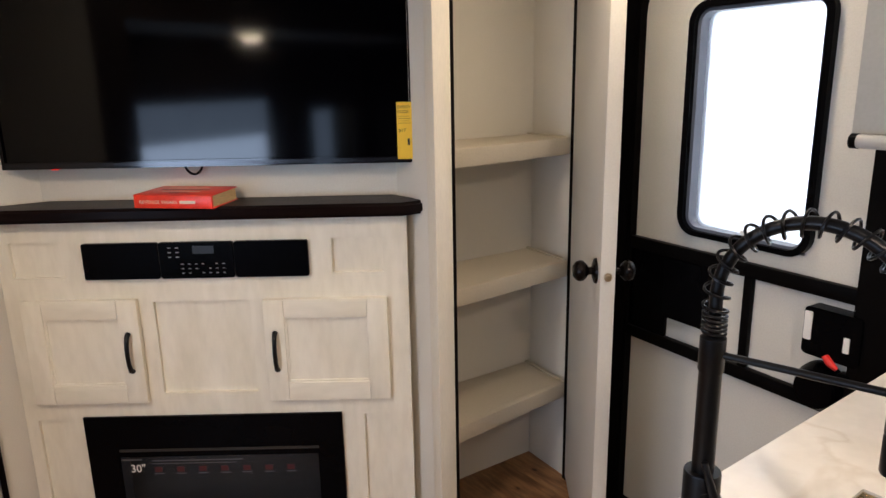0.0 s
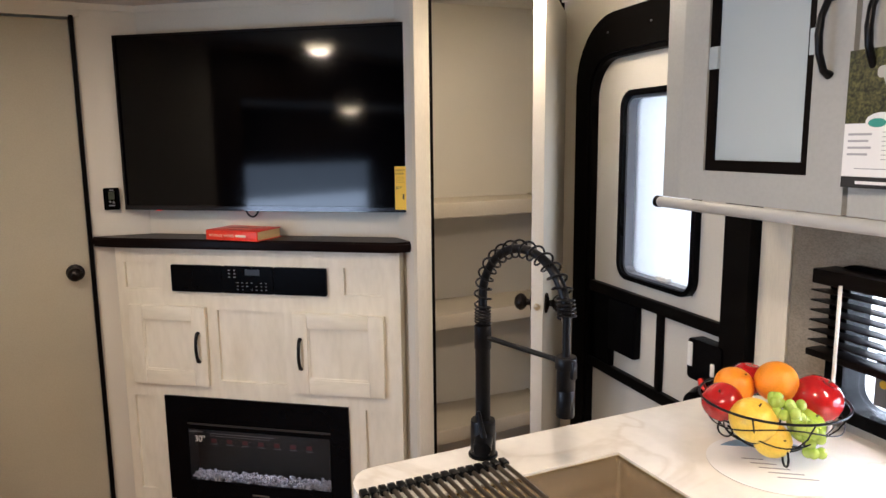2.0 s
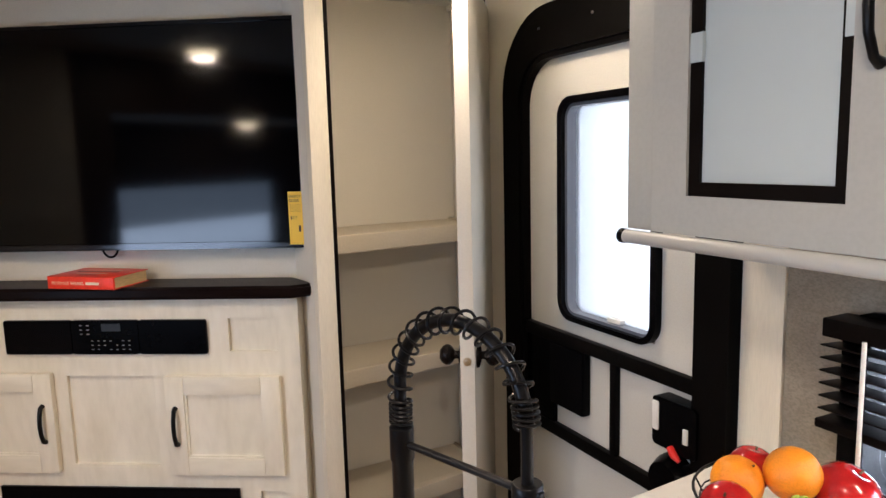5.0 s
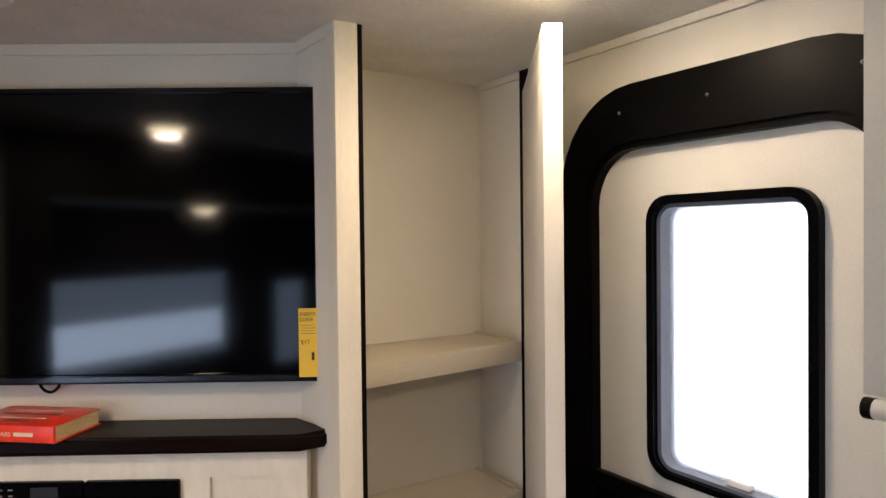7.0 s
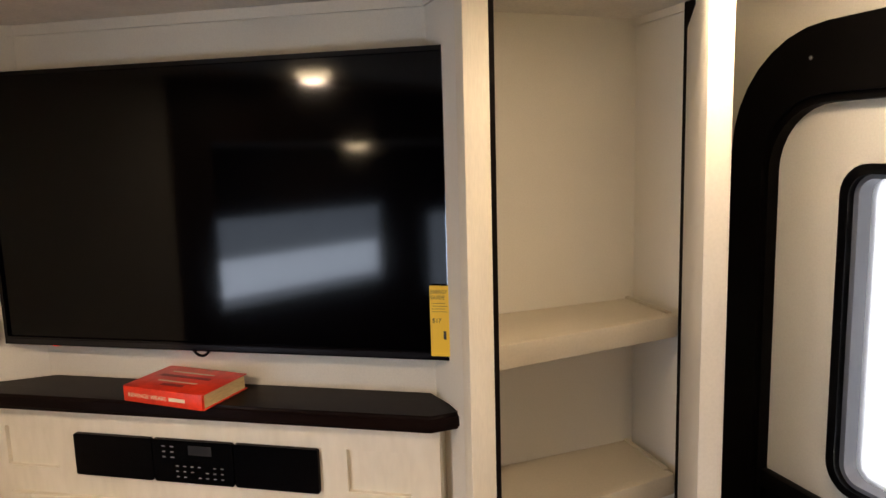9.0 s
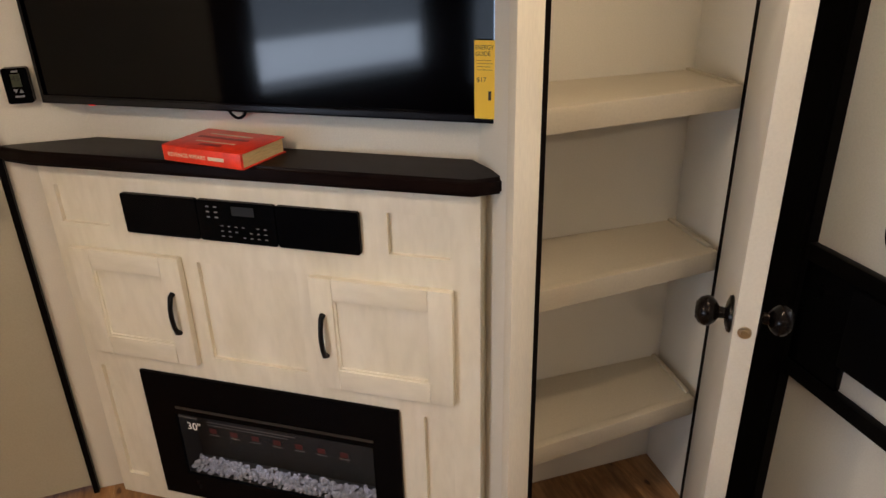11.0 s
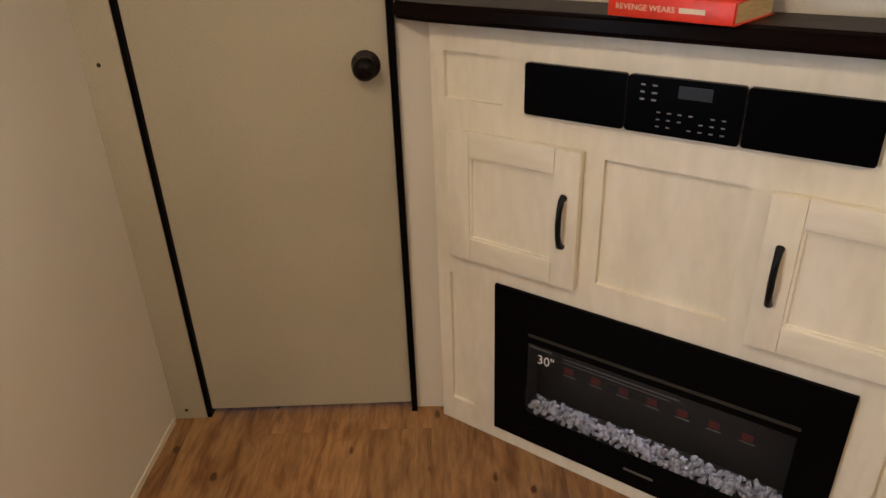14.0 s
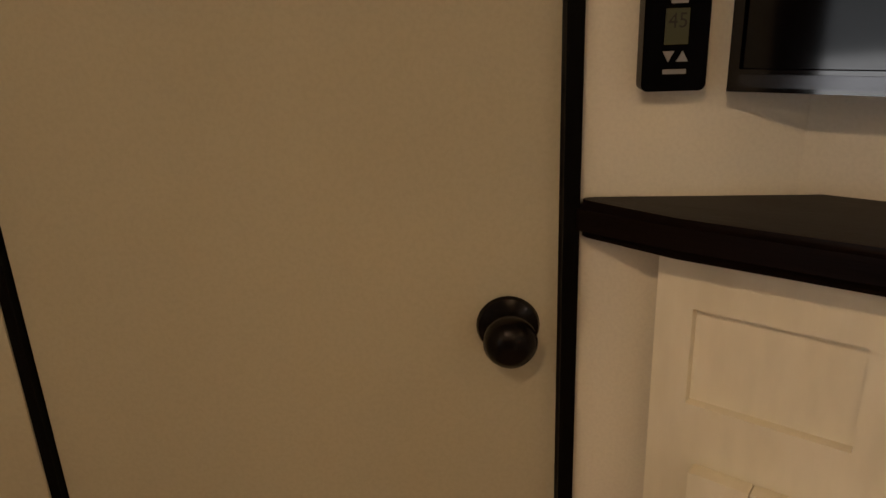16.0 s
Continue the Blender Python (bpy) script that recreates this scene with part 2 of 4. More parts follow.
# ---- the shell ----
floor_plan = [(-2.9, -3.6), (2.6, -3.6), (2.6, 3.1), (-2.9, 3.1)]
floor = structure(shape("floor", M["brown_black"], lambda bm: bm_prism(bm, floor_plan, -0.06, -0.004)), "brown wood-plank vinyl floor")
ceiling = structure(shape("ceiling", M["ceiling"], lambda bm: bm_prism(bm, floor_plan, CEIL, CEIL + 0.05)), "off-white textured ceiling panel")


def holed_wall(name, material, m, x0, x1, z1, holes, label, y0=0.0, y1=0.05):
    """A wall along x with rectangular openings (x0, x1, z0, z1), in order and apart."""
    def build(bm):
        at = x0
        for a, b, lo, hi in holes:
            bm_box(bm, (at, y0, 0), (a, y1, z1))
            if lo > 0:
                bm_box(bm, (a, y0, 0), (b, y1, lo))
            if hi < z1:
                bm_box(bm, (a, y0, hi), (b, y1, z1))
            at = b
        bm_box(bm, (at, y0, 0), (x1, y1, z1))
    return structure(shape(name, material, build, m=m, smooth=False), label)


holed_wall("wall_east", M["wall"], ENTRY, -0.52, 4.2, CEIL, [(-0.03, 0.70, 0.06, 1.76), (1.02, 1.86, 0.85, 1.16)], "cream panelled side wall with an entry door and a window")
# West and south walls lie out of view; their dark colour shapes the light.
holed_wall("wall_west", M["lounge"], WEST, -0.06, 4.2, CEIL, [(0.20, 3.0, 0.0, 1.70)], "unseen dark brown side wall with a slide-out opening", -0.05, 0.0)
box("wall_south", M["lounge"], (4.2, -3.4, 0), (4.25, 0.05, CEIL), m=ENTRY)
structure(bpy.data.objects["wall_south"], "unseen dark brown end wall")
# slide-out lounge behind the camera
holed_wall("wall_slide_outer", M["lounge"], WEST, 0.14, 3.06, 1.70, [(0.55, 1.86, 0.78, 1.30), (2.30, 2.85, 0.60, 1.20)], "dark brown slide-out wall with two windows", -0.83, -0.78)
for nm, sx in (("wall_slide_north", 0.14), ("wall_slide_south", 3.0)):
    structure(box(nm, M["lounge"], (sx, -0.78, 0), (sx + 0.06, -0.05, 1.70), m=WEST), "unseen dark brown slide-out end wall")
structure(box("ceiling_slide", M["ceiling"], (0.14, -0.83, 1.70), (3.06, -0.05, 1.74), m=WEST), "off-white slide-out ceiling")
# television wall and its two slanted returns
structure(box("wall_television", M["wall"], (-1.135, 1.957, 0), (-0.116, 2.0, CEIL)), "cream wall panel behind a television")


def slab(name, material, p, q, thick, z0, z1, label, parent=None, bev=0.0):
    """An upright board whose seen face runs from p to q; it is thick on the left of that line."""
    d = Vector((q[0] - p[0], q[1] - p[1]))
    m = pose(p[0], p[1], 0, 0, 0, math.degrees(math.atan2(d.y, d.x)))
    ob = box(name, material, (0, 0, z0), (d.length, thick, z1), m=m, bev=bev)
    return structure(ob, label)


slab("wall_return_left", M["wall"], (-1.310, 1.838), (-1.128, 1.960), 0.03, 0, CEIL, "cream slanted wall panel beside a television")
slab("wall_return_right", M["wall"], (-0.121, 1.962), (-0.006, 1.792), 0.03, 0, CEIL, "cream slanted wall panel beside a pantry")
slab("trim_pantry_post", M["trim"], (-0.008, 1.786), (0.038, 1.812), 0.045, 0, CEIL, "pale wood trim post of the pantry opening", bev=0.003)
slab("trim_pantry_edge_left", M["brown_black"], (0.0375, 1.811), (0.046, 1.819), 0.05, 0, CEIL - 0.002, "dark edge strip on the pantry opening")
# strips along the top of the television wall
slab("trim_ceiling_television", M["wall"], (-1.130, 1.9565), (-0.118, 1.9565), -0.006, CEIL - 0.026, CEIL - 0.001, "cream ceiling trim strip")
slab("trim_ceiling_left", M["wall"], (-1.305, 1.840), (-1.130, 1.957), -0.006, CEIL - 0.026, CEIL - 0.001, "cream ceiling trim strip")
slab("trim_ceiling_right", M["wall"], (-0.120, 1.960), (-0.010, 1.797), -0.006, CEIL - 0.026, CEIL - 0.001, "cream ceiling trim strip")
# pantry
slab("wall_pantry_back", M["wall"], (-0.20, 2.07), (0.34, 2.43), 0.03, 0, CEIL, "cream pantry back panel")
slab("wall_pantry_left", M["wall"], (-0.045, 2.16), (0.03, 1.87), -0.02, 0, CEIL, "cream pantry side panel")
slab("baseboard_left", M["trim"], (-1.46, 0.862), (-1.838, 1.402), -0.008, 0, 0.018, "thin cream strip along the floor")
# bath door wall
BW = 0.588
structure(box("wall_bath_over", M["wall"], (-0.09, 0.0, 1.915), (BW + 0.03, 0.04, CEIL), m=BATH), "cream panel over the bath door")
structure(box("wall_bath_left", M["wall"], (-0.40, 0.0, 0), (-0.065, 0.04, CEIL), m=BATH), "cream panel beside the bath door")
slab("wall_left", M["wall"], (-1.42, 0.812), (-1.860, 1.440), 0.03, 0, CEIL, "cream side wall panel")

# ---- entry door in the side wall ----
entry = root("entry_door", ENTRY, "pale entry door with black frame and frosted window, closed", "door")


def arch(x0, x1, z0, z1, r, n=8):
    """An outline, square below and round above."""
    up = [(x1 - r + r * math.cos(radians(90 * i / n)), z1 - r + r * math.sin(radians(90 * i / n))) for i in range(n + 1)]
    up += [(x0 + r + r * math.cos(radians(90 + 90 * i / n)), z1 - r + r * math.sin(radians(90 + 90 * i / n))) for i in range(n + 1)]
    return up + [(x0, z0), (x1, z0)]


shape("frame", M["black"], lambda bm: bm_ring(bm, arch(-0.094, 0.760, 0.0, 1.85, 0.225), arch(-0.010, 0.672, 0.07, 1.725, 0.135), -0.035, 0.0), entry)
shape("inner_frame", M["black"], lambda bm: bm_ring(bm, arch(-0.014, 0.676, 0.066, 1.729, 0.138), arch(0.0, 0.66, 0.085, 1.71, 0.125), -0.026, 0.045), entry)
w_out, w_in = rrect(0.160, 0.540, 1.000, 1.602, 0.055), rrect(0.188, 0.513, 1.022, 1.576, 0.03)
shape("panel", M["ewall"], lambda bm: bm_ring(bm, arch(-0.005, 0.665, 0.08, 1.715, 0.09), [(0.52, 1.59)] * 9 + [(0.17, 1.59)] * 9 + [(0.17, 1.005), (0.52, 1.005)], 0.0, 0.035), entry, smooth=False)
shape("window_frame", M["dark_gloss"], lambda bm: bm_ring(bm, w_out, rrect(0.178, 0.521, 1.014, 1.584, 0.04), -0.020, 0.03), entry)
M["frame_grey"] = mat("grey_inner_window_frame", (0.10, 0.11, 0.14), 0.35, var=0.05)
shape("inner_sash", M["frame_grey"], lambda bm: bm_ring(bm, rrect(0.174, 0.525, 1.010, 1.588, 0.04), w_in, -0.006, 0.04), entry)
M["frosted"] = mat("frosted_door_glass", (0.93, 0.96, 0.98), 0.55, var=0.02, scale=60, trans=1.0, bump=0.3, fine_scale=300)
fp = shape("frosted_pane", M["frosted"], lambda bm: bm_prism(bm, rrect(0.184, 0.517, 1.018, 1.580, 0.03), 0.025, 0.03, "xz"), entry)
fp.visible_shadow = False
box("window_latch", M["white"], (0.34, 0.005, 1.022), (0.39, 0.024, 1.034), entry, bev=0.003)
box("rail", M["black"], (0.0, -0.022, 0.925), (0.665, -0.001, 0.962), entry, bev=0.004)
box("lower_rail", M["black"], (0.0, -0.022, 0.650), (0.665, -0.001, 0.685), entry, bev=0.004)
box("mid_bar", M["black"], (0.380, -0.018, 0.685), (0.403, -0.001, 0.925), entry, bev=0.003)
box("dark_panel", M["dark_gloss"], (0.0, -0.016, 0.685), (0.135, -0.001, 0.925), entry, bev=0.003)
box("pouch", M["dark_gloss"], (0.135, -0.03, 0.75), (0.285, -0.001, 0.925), entry, bev=0.006)
shape("latch_box", M["dark_gloss"], lambda bm: bm_prism(bm, rrect(0.560, 0.690, 0.790, 0.905, 0.012), -0.042, -0.001, "xz"), entry)
box("latch_paddle", M["white"], (0.562, -0.046, 0.825), (0.580, -0.038, 0.893), entry, bev=0.003)
box("latch_button", M["white"], (0.655, -0.046, 0.82), (0.668, -0.040, 0.855), entry, bev=0.002)
M["red_plastic"] = mat("red_plastic", (0.75, 0.03, 0.02), 0.35)
shape("red_lever", M["red_plastic"], lambda bm: bm_tube(bm, [(0.62, -0.046, 0.80), (0.635, -0.05, 0.788), (0.65, -0.048, 0.778)], [0.008, 0.009, 0.005]), entry)
shape("bolt_block", M["dark_gloss"], lambda bm: bm_box(bm, (0.64, -0.03, 0.735), (0.672, -0.001, 0.762), 0.004), entry)
shape("grab_cup", M["dark_gloss"], lambda bm: bm_lathe(bm, [(0.0, -0.05), (0.045, -0.048), (0.058, -0.02), (0.06, -0.001)], (0.60, 0, 0.71), "y"), entry)
for sx, sz in ((0.10, 1.79), (0.33, 1.79), (0.62, 1.79)):
    shape("screw", M["chrome"], lambda bm: bm_lathe(bm, [(0.0, -0.038), (0.004, -0.037), (0.005, -0.0345)], (sx, 0, sz), "y", 10), entry)
structure(box("trim_entry_post", M["trim"], (0.772, -0.012, 0.0), (0.865, -0.001, CEIL), m=ENTRY, bev=0.002), "pale wood trim strip beside the entry door")
structure(box("backsplash", M["splash"], (0.868, -0.008, TOP), (1.02, -0.001, 1.34), m=ENTRY), "grey textured backsplash panel")
structure(box("backsplash", M["splash"], (1.02, -0.008, 1.16), (2.6, -0.001, 1.34), m=ENTRY), "grey textured backsplash panel")
structure(box("trim_ceiling_entry", M["wall"], (-0.5, -0.012, CEIL - 0.02), (4.2, -0.001, CEIL - 0.001), m=ENTRY), "cream ceiling trim")

# ---- kitchen window with its blind ----
kwin = root("window_kitchen", ENTRY, "black-framed kitchen window behind a raised blind", "window", kind="structure")
shape("frame", M["dark_gloss"], lambda bm: bm_ring(bm, rrect(0.985, 1.90, 0.842, 1.185, 0.06), rrect(1.03, 1.85, 0.872, 1.15, 0.045), -0.02, 0.05), kwin)
pane = box("pane", M["glass"], (1.02, 0.030, 0.86), (1.86, 0.034, 1.16), kwin)
pane.visible_shadow = False
M["sticker"] = mat("dark_sticker", (0.22, 0.24, 0.26), 0.5)
box("sticker", M["sticker"], (1.07, 0.027, 0.885), (1.21, 0.0295, 1.0), kwin)
for i in range(4):
    shape("sticker_dot", M["yellow"], lambda bm: bm_lathe(bm, [(0.0, 0.0255), (0.009, 0.0257), (0.009, 0.0268)], (1.09 + 0.033 * i, 0, 0.935), "y", 16), kwin)
for i in range(2):
    box("sticker_line", M["paper"], (1.085, 0.0255, 0.972 - 0.015 * i), (1.19, 0.0268, 0.979 - 0.015 * i), kwin)
blind = root("window_blind", ENTRY, "dark brown slatted blind half raised over the kitchen window", "blind")
box("head_rail", M["brown_black"], (0.985, -0.075, 1.142), (2.005, -0.010, 1.174), blind, bev=0.003)
slat = None
for i in range(6):
    z = 1.124 - 0.0220 * i
    s = shape("slat", M["brown_black"], lambda bm: bm_box(bm, (0.980, -0.025, -0.0015), (2.000, 0.025, 0.0015), 0.001), blind, pose(0, -0.045, z, -4), True) if slat is None else None
    if s is None:
        s = slat.copy()
        scene.collection.objects.link(s)
        s.matrix_basis = pose(0, -0.045, z, -4)
    slat = s
box("bottom_rail", M["brown_black"], (0.975, -0.07, 0.980), (2.000, -0.022, 0.996), blind, bev=0.004)
shape("wand", M["white"], lambda bm: bm_tube(bm, [(1.062, -0.082, 1.15), (1.062, -0.082, 0.835)], 0.0038), blind)
structure(box("backdrop_entry", M["haze"], (-0.3, 0.5, -0.5), (3.2, 0.52, 2.6), m=ENTRY), "bright overcast daylight outside")
structure(box("backdrop_lounge", M["haze_west"], (0.2, -1.52, -0.5), (3.4, -1.5, 2.4), m=WEST), "bright overcast daylight outside")

# ---- television ----
tv = root("television", pose(0, 0, 0), "large black flat television with a yellow energy label, switched off", "television")
X0, X1, Z0, Z1 = -1.187, -0.064, 1.203, 1.852
box("screen", M["screen"], (X0 + 0.008, 1.8925, Z0 + 0.018), (X1 - 0.008, 1.8985, Z1 - 0.009), tv)
box("case", M["dark_gloss"], (X0, 1.8990, Z0), (X1, 1.945, Z1), tv, bev=0.006)
shape("bezel", M["piano"], lambda bm: bm_ring(bm, [(X0, Z0), (X1, Z0), (X1, Z1), (X0, Z1)], [(X0 + 0.009, Z0 + 0.019), (X1 - 0.009, Z0 + 0.019), (X1 - 0.009, Z1 - 0.010), (X0 + 0.009, Z1 - 0.010)], 1.886, 1.900), tv, smooth=False)
box("chin", M["chin"], (X0 + 0.01, 1.8845, Z0 + 0.004), (X1 - 0.01, 1.8858, Z0 + 0.015), tv)
box("side_edge", M["chrome"], (X1 - 0.006, 1.8845, Z0 + 0.02), (X1 - 0.003, 1.8858, Z1 - 0.012), tv)
box("mount", M["dark_gloss"], (-0.85, 1.9455, 1.35), (-0.40, 1.9565, 1.70), tv)
shape("cable", M["black"], lambda bm: bm_tube(bm, [(-0.683 - 0.026 * math.cos(math.pi * i / 12), 1.935, 1.212 - 0.036 * math.sin(math.pi * i / 12)) for i in range(13)], 0.0035), tv)
M["led"] = mat("red_standby_light", (0.8, 0.02, 0.01), 0.3, emit=(1, 0.03, 0.02), strength=2.0)
box("standby_light", M["led"], (-1.056, 1.890, 1.200), (-1.040, 1.902, 1.2065), tv, bev=0.002)
box("energy_label", M["yellow"], (-0.108, 1.8825, 1.213), (-0.066, 1.8842, 1.365), tv)
words("label_text", "ENERGY", 0.012, pose(-0.106, 1.8822, 1.348, 90), M["ink"], tv, 0.036)
words("label_text", "GUIDE", 0.012, pose(-0.106, 1.8822, 1.336, 90), M["ink"], tv, 0.030)
words("label_text", "$17", 0.013, pose(-0.104, 1.8822, 1.286, 90), M["ink"], tv, 0.020)
for i in range(4):
    box("label_line", M["ink"], (-0.103, 1.8821, 1.327 - 0.006 * i), (-0.075 + 0.004 * (i % 2), 1.8824, 1.3278 - 0.006 * i), tv)
box("label_bar", M["ink"], (-0.080, 1.8821, 1.25), (-0.074, 1.8824, 1.268), tv)

# ---- mantel and fireplace cabinet ----
MZ = 1.104


def mantel_outline():
    return [(-1.126, 1.955), (-1.294, 1.848), (-1.303, 1.838), (-1.302, 1.826), (-1.290, 1.819), (-1.196, 1.812), (-0.096, 1.812), (-0.046, 1.845), (-0.034, 1.862), (-0.120, 1.955)]


def build_mantel(bm):
    bm_prism(bm, mantel_outline(), MZ - 0.037, MZ)
    es = [e for e in bm.edges if abs(e.verts[0].co.z - e.verts[1].co.z) < 1e-6 and min(e.verts[0].co.y, e.verts[1].co.y) < 1.93]
    bmesh.ops.bevel(bm, geom=es, offset=0.008, segments=3, affect="EDGES")


tagged(shape("mantel_shelf", M["espresso"], build_mantel), "dark espresso mantel shelf with rounded clipped corners", "shelf")

cab = root("fireplace_cabinet", pose(0, 0, 0), "whitewashed wood fireplace cabinet with panelled doors and black pulls", "cabinet")
FY = 1.857
CX0, CX1 = -1.226, -0.090
OPEN = [(-1.19, -1.045, 0.903, 1.004), (-0.30, -0.157, 0.903, 1.002), (-0.81, -0.538, 0.548, 0.828), (-1.19, -1.12, 0.075, 0.468), (-0.232, -0.156, 0.075, 0.468)]


def face_board(bm):
    """The face frame with its sunk panels: a grid of strips round the openings."""
    holes = OPEN + [(-1.04, -0.31, 0.058, 0.470)]
    xs = sorted({CX0, CX1, *(h[0] for h in holes), *(h[1] for h in holes)})
    zs = sorted({0.0, MZ - 0.0375, *(h[2] for h in holes), *(h[3] for h in holes)})
    for xa, xb in zip(xs, xs[1:]):
        run = None
        for za, zb in zip(zs, zs[1:]):
            cx, cz = (xa + xb) / 2, (za + zb) / 2
            solid = not any(h[0] < cx < h[1] and h[2] < cz < h[3] for h in holes)
            if solid and run is None:
                run = za
            if not solid and run is not None:
                bm_box(bm, (xa, FY, run), (xb, FY + 0.016, za))
                run = None
        if run is not None:
            bm_box(bm, (xa, FY, run), (xb, FY + 0.016, zs[-1]))


shape("face_frame", M["washed"], face_board, cab, smooth=False)
for a, b, lo, hi in OPEN:
    box("sunk_panel", M["washed"], (a - 0.004, FY + 0.0120, lo - 0.004), (b + 0.004, FY + 0.0155, hi + 0.004), cab)
box("body", M["washed"], (CX0, FY + 0.0165, 0), (CX0 + 0.018, 1.89, MZ - 0.0375), cab)
box("body", M["washed"], (CX1 - 0.018, FY + 0.0165, 0), (CX1, 1.93, MZ - 0.0375), cab)


def cabinet_door(x0, x1, z0, z1, hx):
    d = box("door", M["washed"], (x0 + 0.05, FY - 0.010, z0 + 0.05), (x1 - 0.05, FY - 0.002, z1 - 0.05), cab)
    for a, b in ((x0, x0 + 0.058), (x1 - 0.058, x1)):
        box("stile", M["washed"], (a, FY - 0.020, z0), (b, FY - 0.001, z1), d, bev=0.003)
    for a, b in ((z0, z0 + 0.056), (z1 - 0.056, z1)):
        box("rail", M["washed_h"], (x0 + 0.0582, FY - 0.0196, a), (x1 - 0.0582, FY - 0.001, b), d, bev=0.003)
    def bead(bm):
        o = [(x0 + 0.057, z0 + 0.055), (x1 - 0.057, z0 + 0.055), (x1 - 0.057, z1 - 0.055), (x0 + 0.057, z1 - 0.055)]
        i = [(x0 + 0.064, z0 + 0.062), (x1 - 0.064, z0 + 0.062), (x1 - 0.064, z1 - 0.062), (x0 + 0.064, z1 - 0.062)]
        bm_ring(bm, o, i, FY - 0.0150, FY - 0.0095)
    shape("bead", M["washed"], bead, d, smooth=False)
    zc = (z0 + z1) / 2
    pts = [(hx, FY - 0.0195, zc - 0.056), (hx, FY - 0.030, zc - 0.052), (hx, FY - 0.038, zc - 0.028), (hx, FY - 0.0405, zc), (hx, FY - 0.038, zc + 0.028), (hx, FY - 0.030, zc + 0.052), (hx, FY - 0.0195, zc + 0.056)]
    shape("handle", M["matte_black"], lambda bm: bm_tube(bm, pts, [0.0080, 0.0068, 0.0062, 0.0064, 0.0062, 0.0068, 0.0080]), d)


cabinet_door(-1.176, -0.851, 0.527, 0.840, -0.884)
cabinet_door(-0.500, -0.150, 0.525, 0.832, -0.470)

fire = root("electric_fireplace", pose(0, 0, 0), "black electric fireplace insert with clear crystals, unlit", "fireplace")
GX0, GX1, GZ0, GZ1 = -0.965, -0.373, 0.132, 0.348
shape("surround", M["dark_gloss"], lambda bm: bm_ring(bm, [(-1.054, 0.046), (-0.296, 0.046), (-0.296, 0.478), (-1.054, 0.478)], [(GX0, GZ0), (GX1, GZ0), (GX1, GZ1), (GX0, GZ1)], FY - 0.010, FY - 0.001), fire, smooth=False)
M["firebox"] = mat("dark_firebox", (0.014, 0.013, 0.012), 0.5, var=0.1)
box("firebox_back", M["firebox"], (GX0 - 0.02, 1.945, GZ0 - 0.03), (GX1 + 0.02, 1.95, GZ1 + 0.03), fire)
box("firebox_bed", M["firebox"], (GX0 - 0.02, FY + 0.004, GZ0 - 0.03), (GX1 + 0.02, 1.944, GZ0 - 0.012), fire)
for sx in (GX0 - 0.022, GX1 + 0.018):
    box("firebox_side", M["firebox"], (sx, FY + 0.0005, GZ0 - 0.03), (sx + 0.004, 1.9445, GZ1 + 0.03), fire)
M["fire_glass"] = mat("fireplace_glass", (0.02, 0.02, 0.02), 0.03, alpha=0.15, spec=0.4)
fg = box("glass_front", M["fire_glass"], (GX0, FY - 0.006, GZ0), (GX1, FY - 0.004, GZ1), fire)
fg.visible_shadow = False
box("vent", M["ink"], (-0.96, FY - 0.012, 0.366), (-0.37, FY - 0.0102, 0.374), fire)
words("size_text", "30\"", 0.036, pose(-0.937, FY - 0.0068, 0.296, 90), M["paper"], fire, 0.044)
M["dim_red"] = mat("dull_red_print", (0.06, 0.005, 0.004), 0.5)
M["dim_grey"] = mat("dull_grey_print", (0.085, 0.082, 0.08), 0.5)
box("brand_bar", M["dim_grey"], (-0.958, FY - 0.0068, 0.334), (-0.90, FY - 0.0062, 0.340), fire)
box("print_line", M["dim_grey"], (-0.87, FY - 0.0068, 0.331), (-0.60, FY - 0.0062, 0.334), fire)
box("print_line", M["dim_grey"], (-0.87, FY - 0.0068, 0.322), (-0.62, FY - 0.0062, 0.324), fire)
box("brand_bar", M["dim_grey"], (-0.70, FY - 0.0105, 0.088), (-0.63, FY - 0.0100, 0.095), fire)
for i in range(7):
    px = -0.865 + 0.066 * i
    box("print_icon", M["dim_red"], (px, FY - 0.0068, 0.295), (px + 0.022, FY - 0.0062, 0.312), fire)
    box("print_line", M["dim_grey"], (px - 0.003, FY - 0.0068, 0.288), (px + 0.027, FY - 0.0062, 0.291), fire)
M["crystal"] = mat("clear_crystal", (0.88, 0.88, 0.97), 0.02, trans=0.6, var=0.1, scale=30)


def crystals(bm):
    rng = random.Random(5)
    for i in range(760):
        c = Vector((rng.uniform(GX0 + 0.005, GX1 - 0.005), rng.uniform(FY + 0.006, FY + 0.050), GZ0 - 0.008 + rng.uniform(0, 0.030)))
        r = rng.uniform(0.004, 0.009)
        v = bmesh.ops.create_icosphere(bm, subdivisions=1, radius=r)["verts"]
        turn = Euler((rng.random() * 6, rng.random() * 6, 0)).to_matrix()
        for q in v:
            q.co = c + turn @ Vector((q.co.x * rng.uniform(0.7, 1.2), q.co.y, q.co.z * 0.8))


tagged(shape("crystals", M["crystal"], crystals, fire, smooth=False), kind="stuff")

